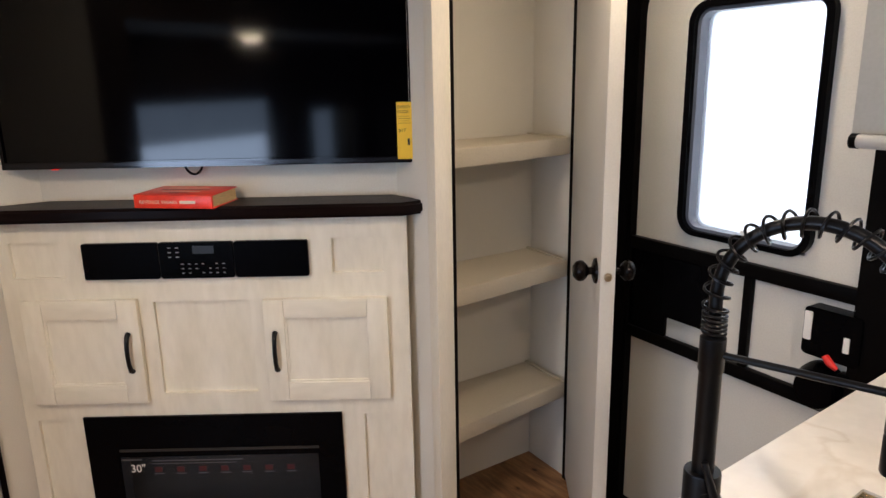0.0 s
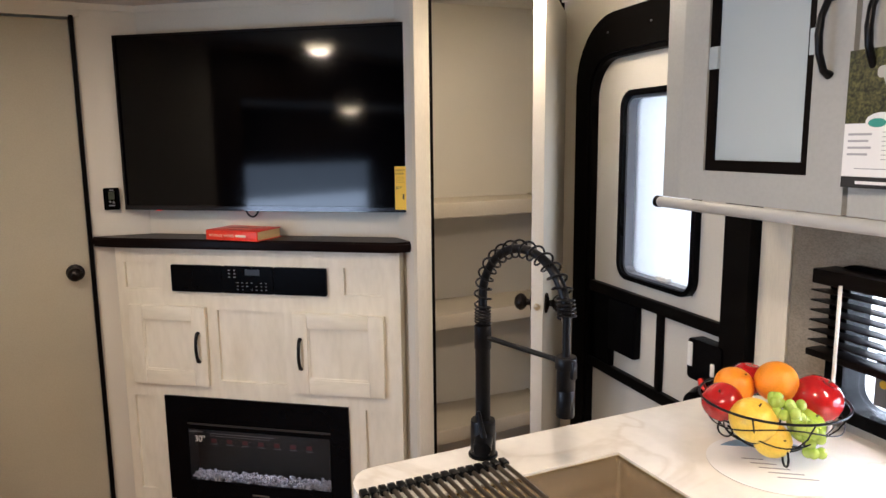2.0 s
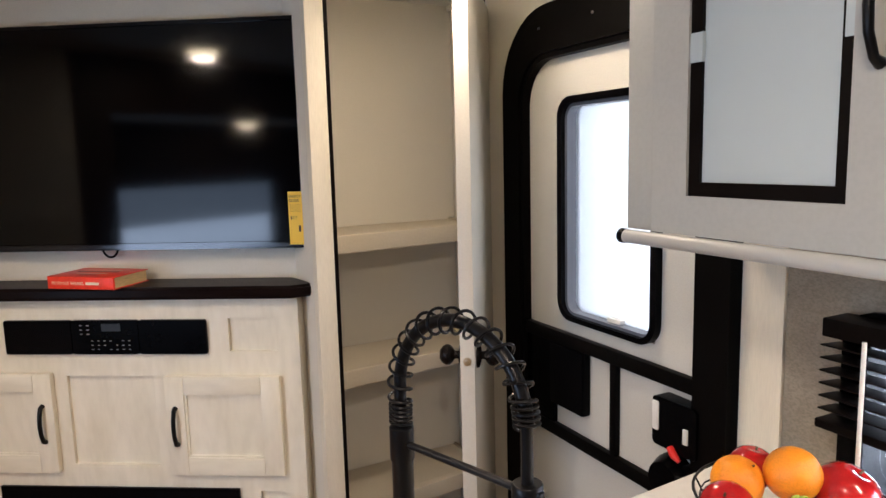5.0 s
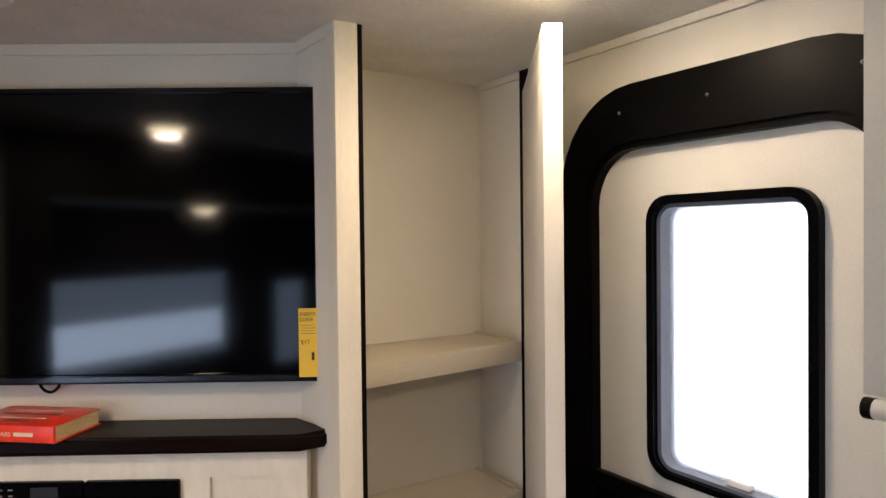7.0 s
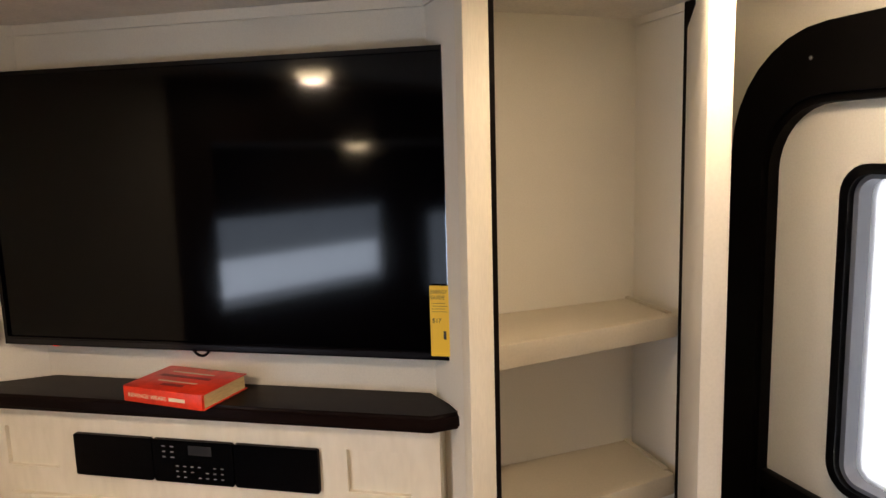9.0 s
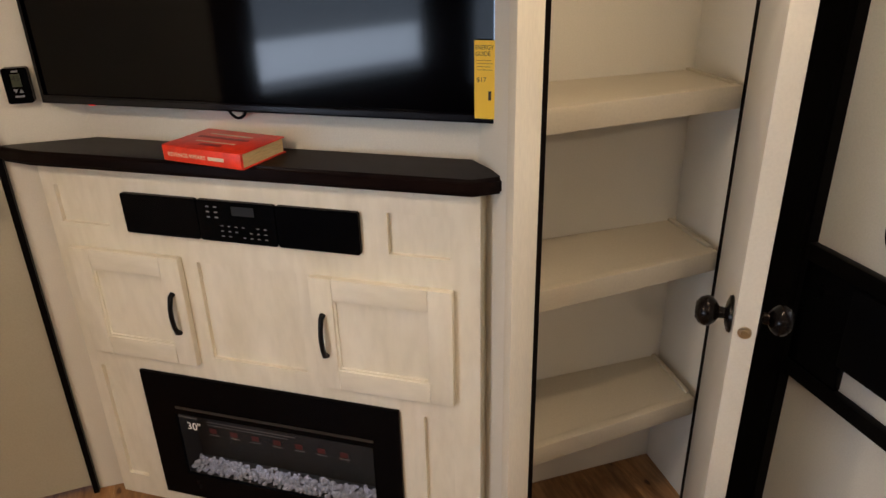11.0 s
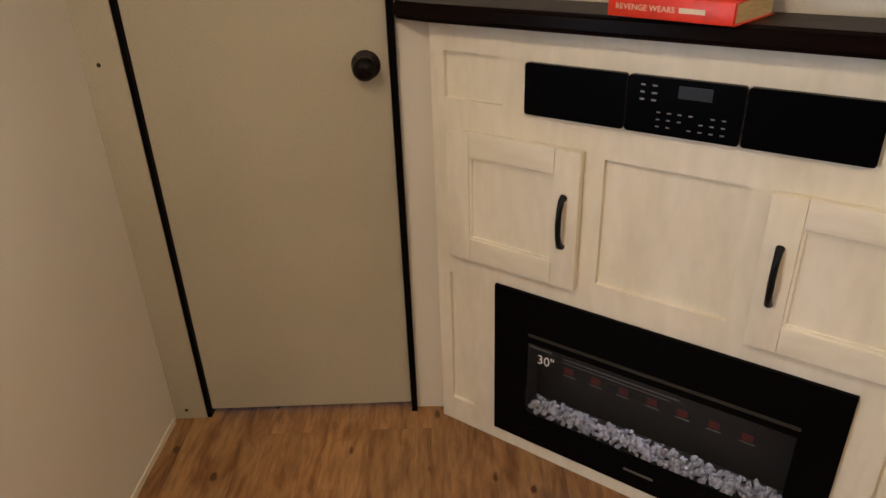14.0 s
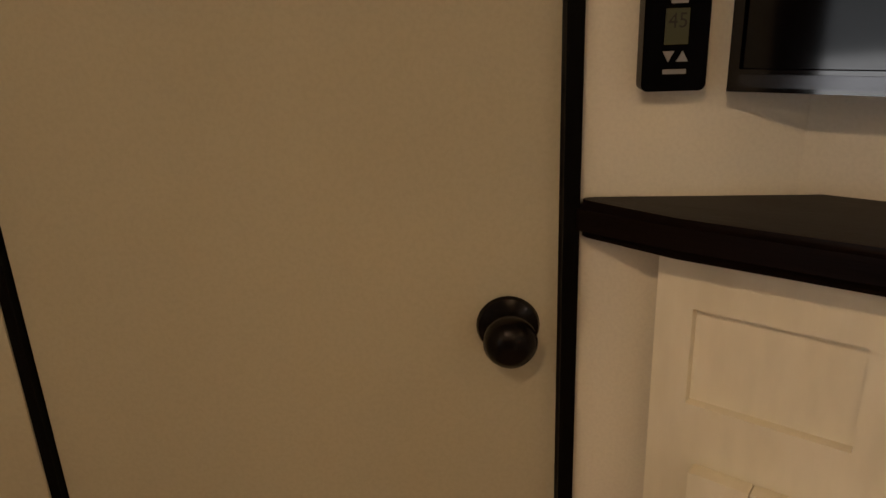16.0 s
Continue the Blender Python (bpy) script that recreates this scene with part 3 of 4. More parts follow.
stereo = root("stereo", pose(0, 0, 0), "black built-in stereo with two speaker panels in the cabinet", "stereo")
for nm, a, b in (("speaker", -0.985, -0.776), ("head_unit", -0.773, -0.569), ("speaker", -0.566, -0.363)):
    shape(nm, M["dark_gloss"], lambda bm: bm_prism(bm, rrect(a, b, 0.898, 1.001, 0.006), FY - 0.012, FY - 0.001, "xz"), stereo, smooth=False)
M["lcd"] = mat("grey_display", (0.016, 0.017, 0.019), 0.3)
box("display", M["lcd"], (-0.680, FY - 0.0126, 0.968), (-0.622, FY - 0.0121, 0.990), stereo)
M["mark"] = mat("pale_button_marks", (0.24, 0.24, 0.25), 0.5)
for r, zz in enumerate((0.938, 0.925, 0.912)):
    for c in range(7):
        if (r + c) % 5 != 4:
            box("button_mark", M["mark"], (-0.715 + 0.019 * c, FY - 0.0126, zz), (-0.708 + 0.019 * c, FY - 0.0121, zz + 0.0022), stereo)
for r in range(3):
    for c in range(2):
        box("button_mark", M["mark"], (-0.748 + 0.021 * c, FY - 0.0126, 0.984 - 0.013 * r), (-0.740 + 0.022 * c, FY - 0.0121, 0.987 - 0.013 * r), stereo)

# ---- book on the mantel ----
book = root("book", pose(-0.686, 1.868, MZ + 0.0005, 0, 0, -9), "thick red hardback book lying on the mantel", "book")
box("page_block", M["pages"], (-0.105, -0.068, 0.003), (0.108, 0.070, 0.034), book)
box("cover", M["red"], (-0.112, -0.075, 0.034), (0.112, 0.075, 0.0365), book, bev=0.001)
box("cover", M["red"], (-0.112, -0.075, 0.0), (0.112, 0.075, 0.0028), book, bev=0.001)
box("spine", M["red"], (-0.110, -0.078, 0.0005), (0.110, -0.0685, 0.036), book, bev=0.003)
M["pale_print"] = mat("pale_print", (0.75, 0.62, 0.45), 0.5)
words("spine_text", "REVENGE WEARS", 0.013, pose(-0.095, -0.0784, 0.013, 90), M["pale_print"], book, 0.108)
box("spine_bar", M["pale_print"], (0.020, -0.0786, 0.0135), (0.064, -0.0782, 0.0215), book)

M["dark_red"] = mat("dark_red_print", (0.30, 0.012, 0.010), 0.4, var=0.2, scale=30)
for i, (xa, ya, w) in enumerate(((-0.07, 0.035, 0.12), (-0.08, 0.005, 0.14), (-0.06, -0.025, 0.11), (-0.03, -0.05, 0.06))):
    box("cover_print", M["dark_red"] if i % 2 else M["pale_print"], (xa, ya, 0.0366), (xa + w, ya + 0.006 + 0.006 * (i % 2), 0.0369), book)

# ---- thermostat ----
thermo = root("thermostat", pose(-1.240, 1.8840, 1.246, 0, 0, 33.8), "black wall thermostat with a small grey display", "thermostat")
shape("case", M["dark_gloss"], lambda bm: bm_prism(bm, rrect(-0.028, 0.028, -0.042, 0.042, 0.006), -0.024, -0.0005, "xz"), thermo)
M["lcd_green"] = mat("olive_display", (0.055, 0.062, 0.032), 0.35)
box("display", M["lcd_green"], (-0.010, -0.0252, -0.002), (0.010, -0.0241, 0.028), thermo)
words("display_text", "45", 0.018, pose(-0.008, -0.0254, 0.012, 90), M["ink"], thermo, 0.016)
for sx, f in ((-0.006, -1), (0.006, 1)):
    shape("button", M["mark"], lambda bm: bm_prism(bm, [(sx - 0.005, -0.012 - 0.0045 * f), (sx + 0.005, -0.012 - 0.0045 * f), (sx, -0.012 + 0.0045 * f)], -0.0255, -0.0241, "xz"), thermo, smooth=False)
box("mark", M["mark"], (-0.010, -0.0252, -0.027), (0.010, -0.0241, -0.023), thermo)
box("mark", M["mark"], (-0.006, -0.0252, 0.032), (0.008, -0.0241, 0.036), thermo)

# ---- bath door ----
def knob(parent, x, y, z, f, sides=28):
    """A round door knob with a rose; f is the way it points along y."""
    prof = [(0.0, 0.060), (0.014, 0.059), (0.023, 0.052), (0.027, 0.043), (0.026, 0.034), (0.019, 0.026), (0.011, 0.021), (0.010, 0.012), (0.020, 0.010), (0.031, 0.006), (0.033, 0.001)]
    return shape("knob", M["bronze"], lambda bm: bm_lathe(bm, [(r, h * f) for r, h in prof], (x, y, z), "y", sides), parent)


bath = root("bath_door", BATH, "plain greige door with a black knob and dark edges, closed", "door")
box("leaf", M["door"], (0.018, 0.004, 0.022), (BW - 0.006, 0.036, 1.905), bath)
knob(bath, BW - 0.057, 0.003, 0.968, -1)
structure(box("trim_bath_edge_right", M["black"], (BW - 0.004, -0.012, 0.0), (BW + 0.012, 0.03, 1.92), m=BATH), "black door edge strip")
structure(box("trim_bath_edge_left", M["black"], (0.004, -0.006, 0.0), (0.016, 0.03, 1.92), m=BATH), "black door edge strip")
structure(box("trim_bath_jamb", M["door"], (-0.088, -0.008, 0.0), (0.0035, 0.03, CEIL), m=BATH, bev=0.002), "greige door jamb strip")
for z in (0.03, 0.99, 1.5):
    shape("jamb_screw", M["ink"], lambda bm: bm_lathe(bm, [(0.0, -0.0105), (0.004, -0.010), (0.005, -0.0082)], (-0.050, 0, z), "y", 10), bpy.data.objects["trim_bath_jamb"])

# ---- pantry: open door and shelves ----
hinge, tip = Vector((0.452, 2.205)), Vector((0.410, 1.612))
dd = tip - hinge
PD = root("pantry_door", pose(hinge.x, hinge.y, 0, 0, 0, math.degrees(math.atan2(dd.y, dd.x))), "pale narrow pantry door standing open with bronze knobs", "door")
PW = dd.length
box("leaf", M["pdoor"], (0.0, -0.018, 0.03), (PW, 0.018, 1.905), PD, bev=0.0015)
knob(PD, PW - 0.06, 0.0185, 0.945, 1)
knob(PD, PW - 0.06, -0.0185, 0.945, -1)
shape("latch", M["brass"], lambda bm: bm_lathe(bm, [(0.0, 0.006), (0.006, 0.0055), (0.0065, 0.003), (0.011, 0.002), (0.011, 0.0)], (PW, 0, 0.945), "x", 18), PD)
slab("trim_pantry_edge_right", M["brown_black"], (0.430, 2.235), (0.448, 2.205), 0.02, 0, CEIL - 0.002, "dark edge strip on the pantry opening")


def pantry_shelf(z):
    front_l, front_r, back_r, back_l = (0.020, 1.895), (0.425, 2.222), (0.322, 2.414), (-0.055, 2.163)
    s = root("pantry_shelf", pose(0, 0, z), "tan pantry shelf with a thick rounded lip", "shelf", "pantry shelves")
    shape("board", M["shelf"], lambda bm: bm_prism(bm, [front_l, front_r, back_r, back_l], -0.012, 0.0), s, smooth=False)
    d = Vector(front_r) - Vector(front_l)
    lip = box("lip", M["shelf"], (0, -0.006, -0.052), (d.length, 0.022, 0.003), s, bev=0.006)
    lip.matrix_basis = pose(front_l[0], front_l[1], 0, 0, 0, math.degrees(math.atan2(d.y, d.x)))
    e = Vector(back_r) - Vector(front_r)
    cleat = box("cleat", M["shelf"], (0.02, 0.0, -0.001), (e.length, 0.012, 0.006), s, bev=0.002)
    cleat.matrix_basis = pose(front_r[0], front_r[1], 0, 0, 0, math.degrees(math.atan2(e.y, e.x)))
    return s


first = pantry_shelf(1.231)
for z in (0.824, 0.384):
    copy_thing(first, pose(0, 0, z))

# ---- ceiling fittings ----
# Includes a fitting for the added, unseen kitchen lamp.
for lx, ly, lz, watts in LAMPS:
    c = root("ceiling_light", pose(lx, ly, lz), "round flush ceiling light with a glowing diffuser", "ceiling light", "ceiling lights")
    shape("base", M["white"], lambda bm: bm_lathe(bm, [(0.064, -0.0005), (0.066, -0.006), (0.060, -0.009), (0.0, -0.009)]), c)
    shape("diffuser", M["glow"], lambda bm: bm_lathe(bm, [(0.070, -0.0095), (0.071, -0.016), (0.062, -0.024), (0.045, -0.031), (0.02, -0.0355), (0.0, -0.0360)]), c)
alarm = root("smoke_alarm", pose(-0.572, 1.535, CEIL), "round white smoke alarm on the ceiling", "smoke alarm")
shape("base", M["white"], lambda bm: bm_lathe(bm, [(0.060, -0.0005), (0.060, -0.012), (0.05, -0.014), (0.0, -0.014)]), alarm)
shape("cover", M["white"], lambda bm: bm_lathe(bm, [(0.056, -0.0165), (0.056, -0.034), (0.050, -0.041), (0.018, -0.042), (0.016, -0.046), (0.0, -0.046)]), alarm)

# ---- kitchen counter ----
def marble():
    m = mat("white_marble_laminate", (0.83, 0.81, 0.77), 0.22, scale=3.2, colour2=(0.74, 0.70, 0.62), fine=0.05, fine_scale=30)
    t = m.node_tree
    p = t.nodes["Principled BSDF"]
    src = p.inputs["Base Color"].links[0].from_socket
    co = t.nodes.new("ShaderNodeTexCoord")
    wv = t.nodes.new("ShaderNodeTexNoise")
    wv.inputs["Scale"].default_value, wv.inputs["Detail"].default_value, wv.inputs["Distortion"].default_value = 2.2, 5, 1.2
    t.links.new(co.outputs["Object"], wv.inputs["Vector"])
    r = t.nodes.new("ShaderNodeValToRGB")
    e = r.color_ramp.elements
    e[0].position, e[0].color = 0.475, (1, 1, 1, 1)
    e[1].position, e[1].color = 0.525, (1, 1, 1, 1)
    v = e.new(0.5)
    v.color = (0.62, 0.55, 0.46, 1)
    t.links.new(wv.outputs["Fac"], r.inputs["Fac"])
    mx = t.nodes.new("ShaderNodeMix")
    mx.data_type, mx.blend_type = "RGBA", "MULTIPLY"
    mx.inputs["Factor"].default_value = 0.30
    t.links.new(src, mx.inputs["A"])
    t.links.new(r.outputs["Color"], mx.inputs["B"])
    t.links.new(mx.outputs["Result"], p.inputs["Base Color"])
    return m


M["marble"] = marble()
SX0, SX1, SY0, SY1 = 0.070, 0.560, -0.460, -0.155
counter = root("kitchen_counter", COUNTER, "white marble-look kitchen peninsula counter with rounded end", "counter")


def worktop(bm):
    bm_prism(bm, [(0.03, -0.07), (0.034, -0.044), (0.047, -0.02), (0.065, -0.005), (0.09, 0.0), (SX1, 0.0), (SX1, SY1), (SX0, SY1), (SX0, SY0), (SX1, SY0), (SX1, -0.62), (0.09, -0.62), (0.064, -0.615), (0.046, -0.60), (0.034, -0.576), (0.03, -0.55)], TOP - 0.035, TOP)
    bm_prism(bm, [(SX1, 0.0), (1.094, 0.0), (0.920, -1.9), (0.33, -1.84), (0.44, -0.62), (SX1, -0.62)], TOP - 0.035, TOP)


top_ob = shape("worktop", M["marble"], worktop, counter, smooth=False)
shape("base", M["washed"], lambda bm: (bm_prism(bm, [(0.10, -0.03), (1.08, -0.03), (1.03, -0.59), (0.10, -0.59)], 0.0, 0.60),
                                       bm_prism(bm, [(0.455, -0.60), (1.03, -0.60), (0.91, -1.88), (0.36, -1.80)], 0.0, TOP - 0.036)), counter, smooth=False)
shape("back_panel", M["washed"], lambda bm: (bm_box(bm, (0.10, -0.045, 0.60), (1.07, -0.03, TOP - 0.036)), bm_box(bm, (0.10, -0.59, 0.60), (0.44, -0.575, TOP - 0.036)), bm_box(bm, (0.085, -0.59, 0.0), (0.099, -0.03, TOP - 0.036))), counter, smooth=False)

sink = root("kitchen_sink", COUNTER, "square stainless steel undermount sink", "sink")


def basin(bm):
    o, i, b = rrect(SX0 + 0.0006, SX1 - 0.0006, SY0 + 0.0006, SY1 - 0.0006, 0.012), rrect(SX0 + 0.004, SX1 - 0.004, SY0 + 0.004, SY1 - 0.004, 0.02), rrect(SX0 + 0.012, SX1 - 0.012, SY0 + 0.012, SY1 - 0.012, 0.03)
    rows = [[bm.verts.new((p[0], p[1], z)) for p in pts] for pts, z in ((o, TOP - 0.009), (i, TOP - 0.010), (i, TOP - 0.03), (b, TOP - 0.19), (rrect(SX0 + 0.03, SX1 - 0.03, SY0 + 0.03, SY1 - 0.03, 0.03), TOP - 0.20))]
    n = len(o)
    for a, c in zip(rows, rows[1:]):
        for k in range(n):
            bm.faces.new((a[k], a[(k + 1) % n], c[(k + 1) % n], c[k]))
    bm.faces.new(rows[-1])


shape("basin", M["steel"], basin, sink)
M["brass_rim"] = mat("warm_steel_rim", (0.70, 0.60, 0.42), 0.25, metal=1.0)
shape("rim", M["brass_rim"], lambda bm: bm_ring(bm, [(SX0 + 0.0008, SY0 + 0.0008), (SX1 - 0.0008, SY0 + 0.0008), (SX1 - 0.0008, SY1 - 0.0008), (SX0 + 0.0008, SY1 - 0.0008)], [(SX0 + 0.004, SY0 + 0.004), (SX1 - 0.004, SY0 + 0.004), (SX1 - 0.004, SY1 - 0.004), (SX0 + 0.004, SY1 - 0.004)], TOP - 0.0085, TOP - 0.004, "xy"), sink, smooth=False)
shape("drain", M["steel"], lambda bm: bm_lathe(bm, [(0.045, TOP - 0.1995), (0.043, TOP - 0.196), (0.03, TOP - 0.198), (0.0, TOP - 0.199)], (0.36, -0.31, 0)), sink)

rack = root("drying_rack", COUNTER, "roll-up dish rack of dark rods lying over the sink", "drying rack")
M["rod"] = mat("bronze_tinted_rod", (0.20, 0.17, 0.13), 0.3, metal=0.85, var=0.1)
rod0 = None
for i in range(17):
    x = 0.036 + 0.0178 * i
    if rod0 is None:
        r0 = shape("rod", M["rod"], lambda bm: bm_tube(bm, [(0, -0.49, 0), (0, -0.115, 0)], 0.0045, 8), rack)
        c0 = shape("rod_end", M["matte_black"], lambda bm: bm_box(bm, (-0.007, -0.118, -0.006), (0.007, -0.095, 0.006), 0.002), rack)
        rod0 = (r0, c0)
    for src in rod0:
        o = src
        if i:
            o = src.copy()
            scene.collection.objects.link(o)
        o.matrix_basis = pose(x, 0, TOP + 0.0065)

# ---- spring faucet ----
fc = root("spring_faucet", COUNTER @ pose(0.307, -0.0465, TOP, 0, 0, -75.7), "tall matte black spring kitchen faucet beside the sink", "faucet")
REACH = 0.215
HX = REACH / 2
LOW, RISE, TIGHT = 0.274, 0.327, 0.036
shape("base", M["matte_black"], lambda bm: bm_lathe(bm, [(0.030, 0.0003), (0.030, 0.004), (0.0255, 0.006), (0.0250, 0.073), (0.0240, 0.076), (0.0, 0.0762)]), fc)
shape("column", M["matte_black"], lambda bm: bm_lathe(bm, [(0.0150, 0.0765), (0.0150, 0.222), (0.0168, 0.225), (0.0168, 0.270), (0.012, 0.274), (0.0, 0.2745)]), fc)
shape("lever", M["matte_black"], lambda bm: (bm_tube(bm, [(0.004, 0.0, 0.044), (0.030, -0.030, 0.030), (0.0315, -0.0315, 0.0295)], [0.0185, 0.0185, 0.0165], 20), bm_tube(bm, [(0.026, -0.020, 0.046), (0.014, -0.020, 0.080), (0.008, -0.021, 0.100)], [0.0065, 0.0055, 0.0048])), fc)


def arch_at(f):
    """A point on the hose's way: up, and over a round arch."""
    up, over = RISE - LOW, math.pi * HX
    s = f * (up + over)
    if s < up:
        return Vector((0, 0, LOW + s))
    a = math.pi - (s - up) / HX
    return Vector((HX + HX * math.cos(a), 0, RISE + HX * math.sin(a)))


shape("hose", M["matte_black"], lambda bm: bm_tube(bm, [arch_at(i / 60) for i in range(61)], 0.0086, 12), fc)


def coil(bm):
    """Close turns at both ends, and about fifteen open ones between."""
    length, n = RISE - LOW + math.pi * HX, 1100
    pts, turn = [], 0.0
    for i in range(n + 1):
        f = i / n
        s = f * length
        close = max(0.0, 1 - max(0.0, s - 0.030) / 0.012, 1 - max(0.0, length - 0.026 - s) / 0.010)
        pitch = 0.0215 + (0.0060 - 0.0215) * min(1.0, close)
        turn += 2 * math.pi * (length / n) / pitch
        p, q = arch_at(f), arch_at(min(f + 0.002, 1.0))
        d = (q - p).normalized() if (q - p).length > 1e-6 else Vector((0, 0, -1))
        nrm = d.cross(Vector((0, 1, 0)))
        wide = 0.0158 - 0.0010 * min(1.0, close)
        pts.append(p + wide * (math.cos(turn) * nrm + math.sin(turn) * Vector((0, 1, 0))))
    bm_tube(bm, pts, 0.0021, 6)


shape("spring", M["matte_black"], coil, fc)
shape("hose_drop", M["matte_black"], lambda bm: bm_tube(bm, [(REACH, 0, 0.3268), (REACH, 0, 0.256)], 0.0073, 12), fc)
shape("arm", M["matte_black"], lambda bm: bm_tube(bm, [(0.012, 0, 0.248), (REACH - 0.012, 0, 0.248)], 0.0052, 10), fc)
shape("holder", M["matte_black"], lambda bm: (bm_lathe(bm, [(0.0172, 0.236), (0.0185, 0.238), (0.0185, 0.257), (0.0170, 0.259), (0.0, 0.2592)], (REACH, 0, 0)), bm_box(bm, (REACH + 0.006, -0.006, 0.222), (REACH + 0.0215, 0.006, 0.254), 0.003)), fc)
shape("spray_head", M["matte_black"], lambda bm: bm_lathe(bm, [(0.0, 0.1503), (0.0150, 0.1500), (0.0163, 0.153), (0.0163, 0.197), (0.0155, 0.1985), (0.0155, 0.200), (0.0165, 0.2015), (0.0160, 0.2358), (0.0, 0.236)], (REACH, 0, 0)), fc)

# ---- fruit bowl ----
BC = Vector((0.924, 0.962, TOP))
R, D = Vector((0.983, 0.184, 0)), Vector((-0.184, 0.983, 0))


def by(dx, dy, z):
    return BC + R * dx + D * dy + Vector((0, 0, z))


doily = root("paper_disc", pose(0.922, 0.905, TOP + 0.0005), "round white printed paper lying on the counter", "paper disc")
M["film"] = mat("glossy_white_card", (0.80, 0.80, 0.79), 0.2, var=0.02)
shape("card", M["film"], lambda bm: bm_prism(bm, [(0.127 * math.cos(radians(a)), 0.127 * math.sin(radians(a))) for a in range(0, 360, 8)], 0, 0.0012), doily, smooth=False)
M["navy"] = mat("pale_blue_print", (0.16, 0.25, 0.36), 0.3)
shape("printed_band", M["navy"], lambda bm: bm_prism(bm, [(0.112 * math.cos(radians(a)), 0.112 * math.sin(radians(a))) for a in range(40, 150, 8)], 0.0013, 0.0017), doily, smooth=False)
for i in range(5):
    box("printed_line", M["mark"], (-0.06 + 0.012 * i, 0.01 - 0.018 * i, 0.0013), (-0.02 + 0.02 * i, 0.013 - 0.018 * i, 0.0017), doily)
bowl = root("wire_bowl", Matrix.Translation(BC + Vector((0, 0, 0.002))), "black wire fruit bowl on scrolled feet on the counter", "bowl")


def circle(r, z, n=40, wave=0.0):
    return [(r * math.cos(2 * math.pi * k / n), r * math.sin(2 * math.pi * k / n), z + wave * math.sin(6 * math.pi * k / n)) for k in range(n)]


shape("rim", M["matte_black"], lambda bm: bm_tube(bm, circle(0.138, 0.112), 0.0025, 6, True), bowl)
for r, z, w in ((0.128, 0.085, 0.012), (0.110, 0.065, -0.012), (0.088, 0.045, 0.004)):
    shape("hoop", M["matte_black"], lambda bm: bm_tube(bm, circle(r, z, 40, w), 0.0014, 6, True), bowl)
shape("base_hoop", M["matte_black"], lambda bm: bm_tube(bm, circle(0.062, 0.026), 0.0022, 6, True), bowl)
for k in range(8):
    a = 2 * math.pi * k / 8 + 0.3
    shape("rib", M["matte_black"], lambda bm: bm_tube(bm, [(r * math.cos(a), r * math.sin(a), z) for r, z in ((0.062, 0.026), (0.088, 0.045), (0.118, 0.075), (0.138, 0.112))], 0.0016, 6), bowl)
for k in range(3):
    a = 2 * math.pi * k / 3 + 0.6
    pts = []
    for j in range(15):
        b = radians(100 - 26 * j)
        rr = 0.0215 - 0.0009 * j
        pts.append(((0.084 + rr * math.cos(b)) * math.cos(a), (0.084 + rr * math.cos(b)) * math.sin(a), 0.0230 + rr * math.sin(b)))
    shape("foot", M["matte_black"], lambda bm: bm_tube(bm, pts, 0.0022, 6), bowl)

M["orange"] = mat("orange_peel", (0.95, 0.32, 0.010), 0.4, var=0.06, scale=20, fine=0.12, fine_scale=330, bump=0.5)
M["apple"] = mat("red_apple_skin", (0.55, 0.015, 0.012), 0.16, scale=16, colour2=(0.30, 0.008, 0.010), fine=0.1, fine_scale=150, coat=0.4)
M["lemon"] = mat("yellow_fruit_skin", (0.86, 0.62, 0.09), 0.35, scale=12, colour2=(0.84, 0.50, 0.04), fine=0.1, fine_scale=200, bump=0.2)
M["green"] = mat("green_fruit_skin", (0.38, 0.50, 0.06), 0.25, scale=14, colour2=(0.28, 0.42, 0.04))
M["grape"] = mat("green_grape", (0.36, 0.46, 0.08), 0.18, scale=30, colour2=(0.34, 0.5, 0.06), coat=0.3)
M["stem"] = mat("brown_stem", (0.10, 0.06, 0.03), 0.7)


def fruit(name, skin, where, r, label, tall=1.0, dimple=0.12, tilt=(0, 0)):
    f = root(name, Matrix.Translation(where) @ pose(0, 0, 0, tilt[0], tilt[1], 0), label, name, "fruit in the bowl")

    def build(bm):
        bmesh.ops.create_uvsphere(bm, u_segments=28, v_segments=18, radius=r)
        for v in bm.verts:
            n = v.co.normalized()
            k = 1 - dimple * math.exp(-((1 - abs(n.z)) / 0.06)) + 0.02 * noise.noise(n * 2.0 + Vector(where) * 9)
            v.co = Vector((n.x, n.y, n.z * tall)) * r * k
    shape("skin", M[skin], build, f)
    shape("stem", M["stem"], lambda bm: bm_tube(bm, [(0, 0, r * tall * 0.86), (0.002, 0.001, r * tall * 1.03)], [0.002, 0.0015], 6), f)
    return f


fruit("orange", "orange", by(-0.060, 0.045, 0.122), 0.040, "bright orange with pitted peel in a wire bowl", 0.97, 0.04, (20, 30))
fruit("orange", "orange", by(0.015, 0.020, 0.140), 0.042, "bright orange with pitted peel in a wire bowl", 0.97, 0.04, (-50, 20))
fruit("apple", "apple", by(-0.100, 0.000, 0.106), 0.040, "glossy red apple in a wire bowl", 0.92, 0.2, (30, -20))
fruit("apple", "apple", by(0.088, 0.000, 0.112), 0.050, "glossy red apple in a wire bowl", 0.92, 0.2, (10, 25))
fruit("apple", "apple", by(-0.018, 0.075, 0.128), 0.037, "glossy red apple in a wire bowl", 0.92, 0.2, (0, 10))
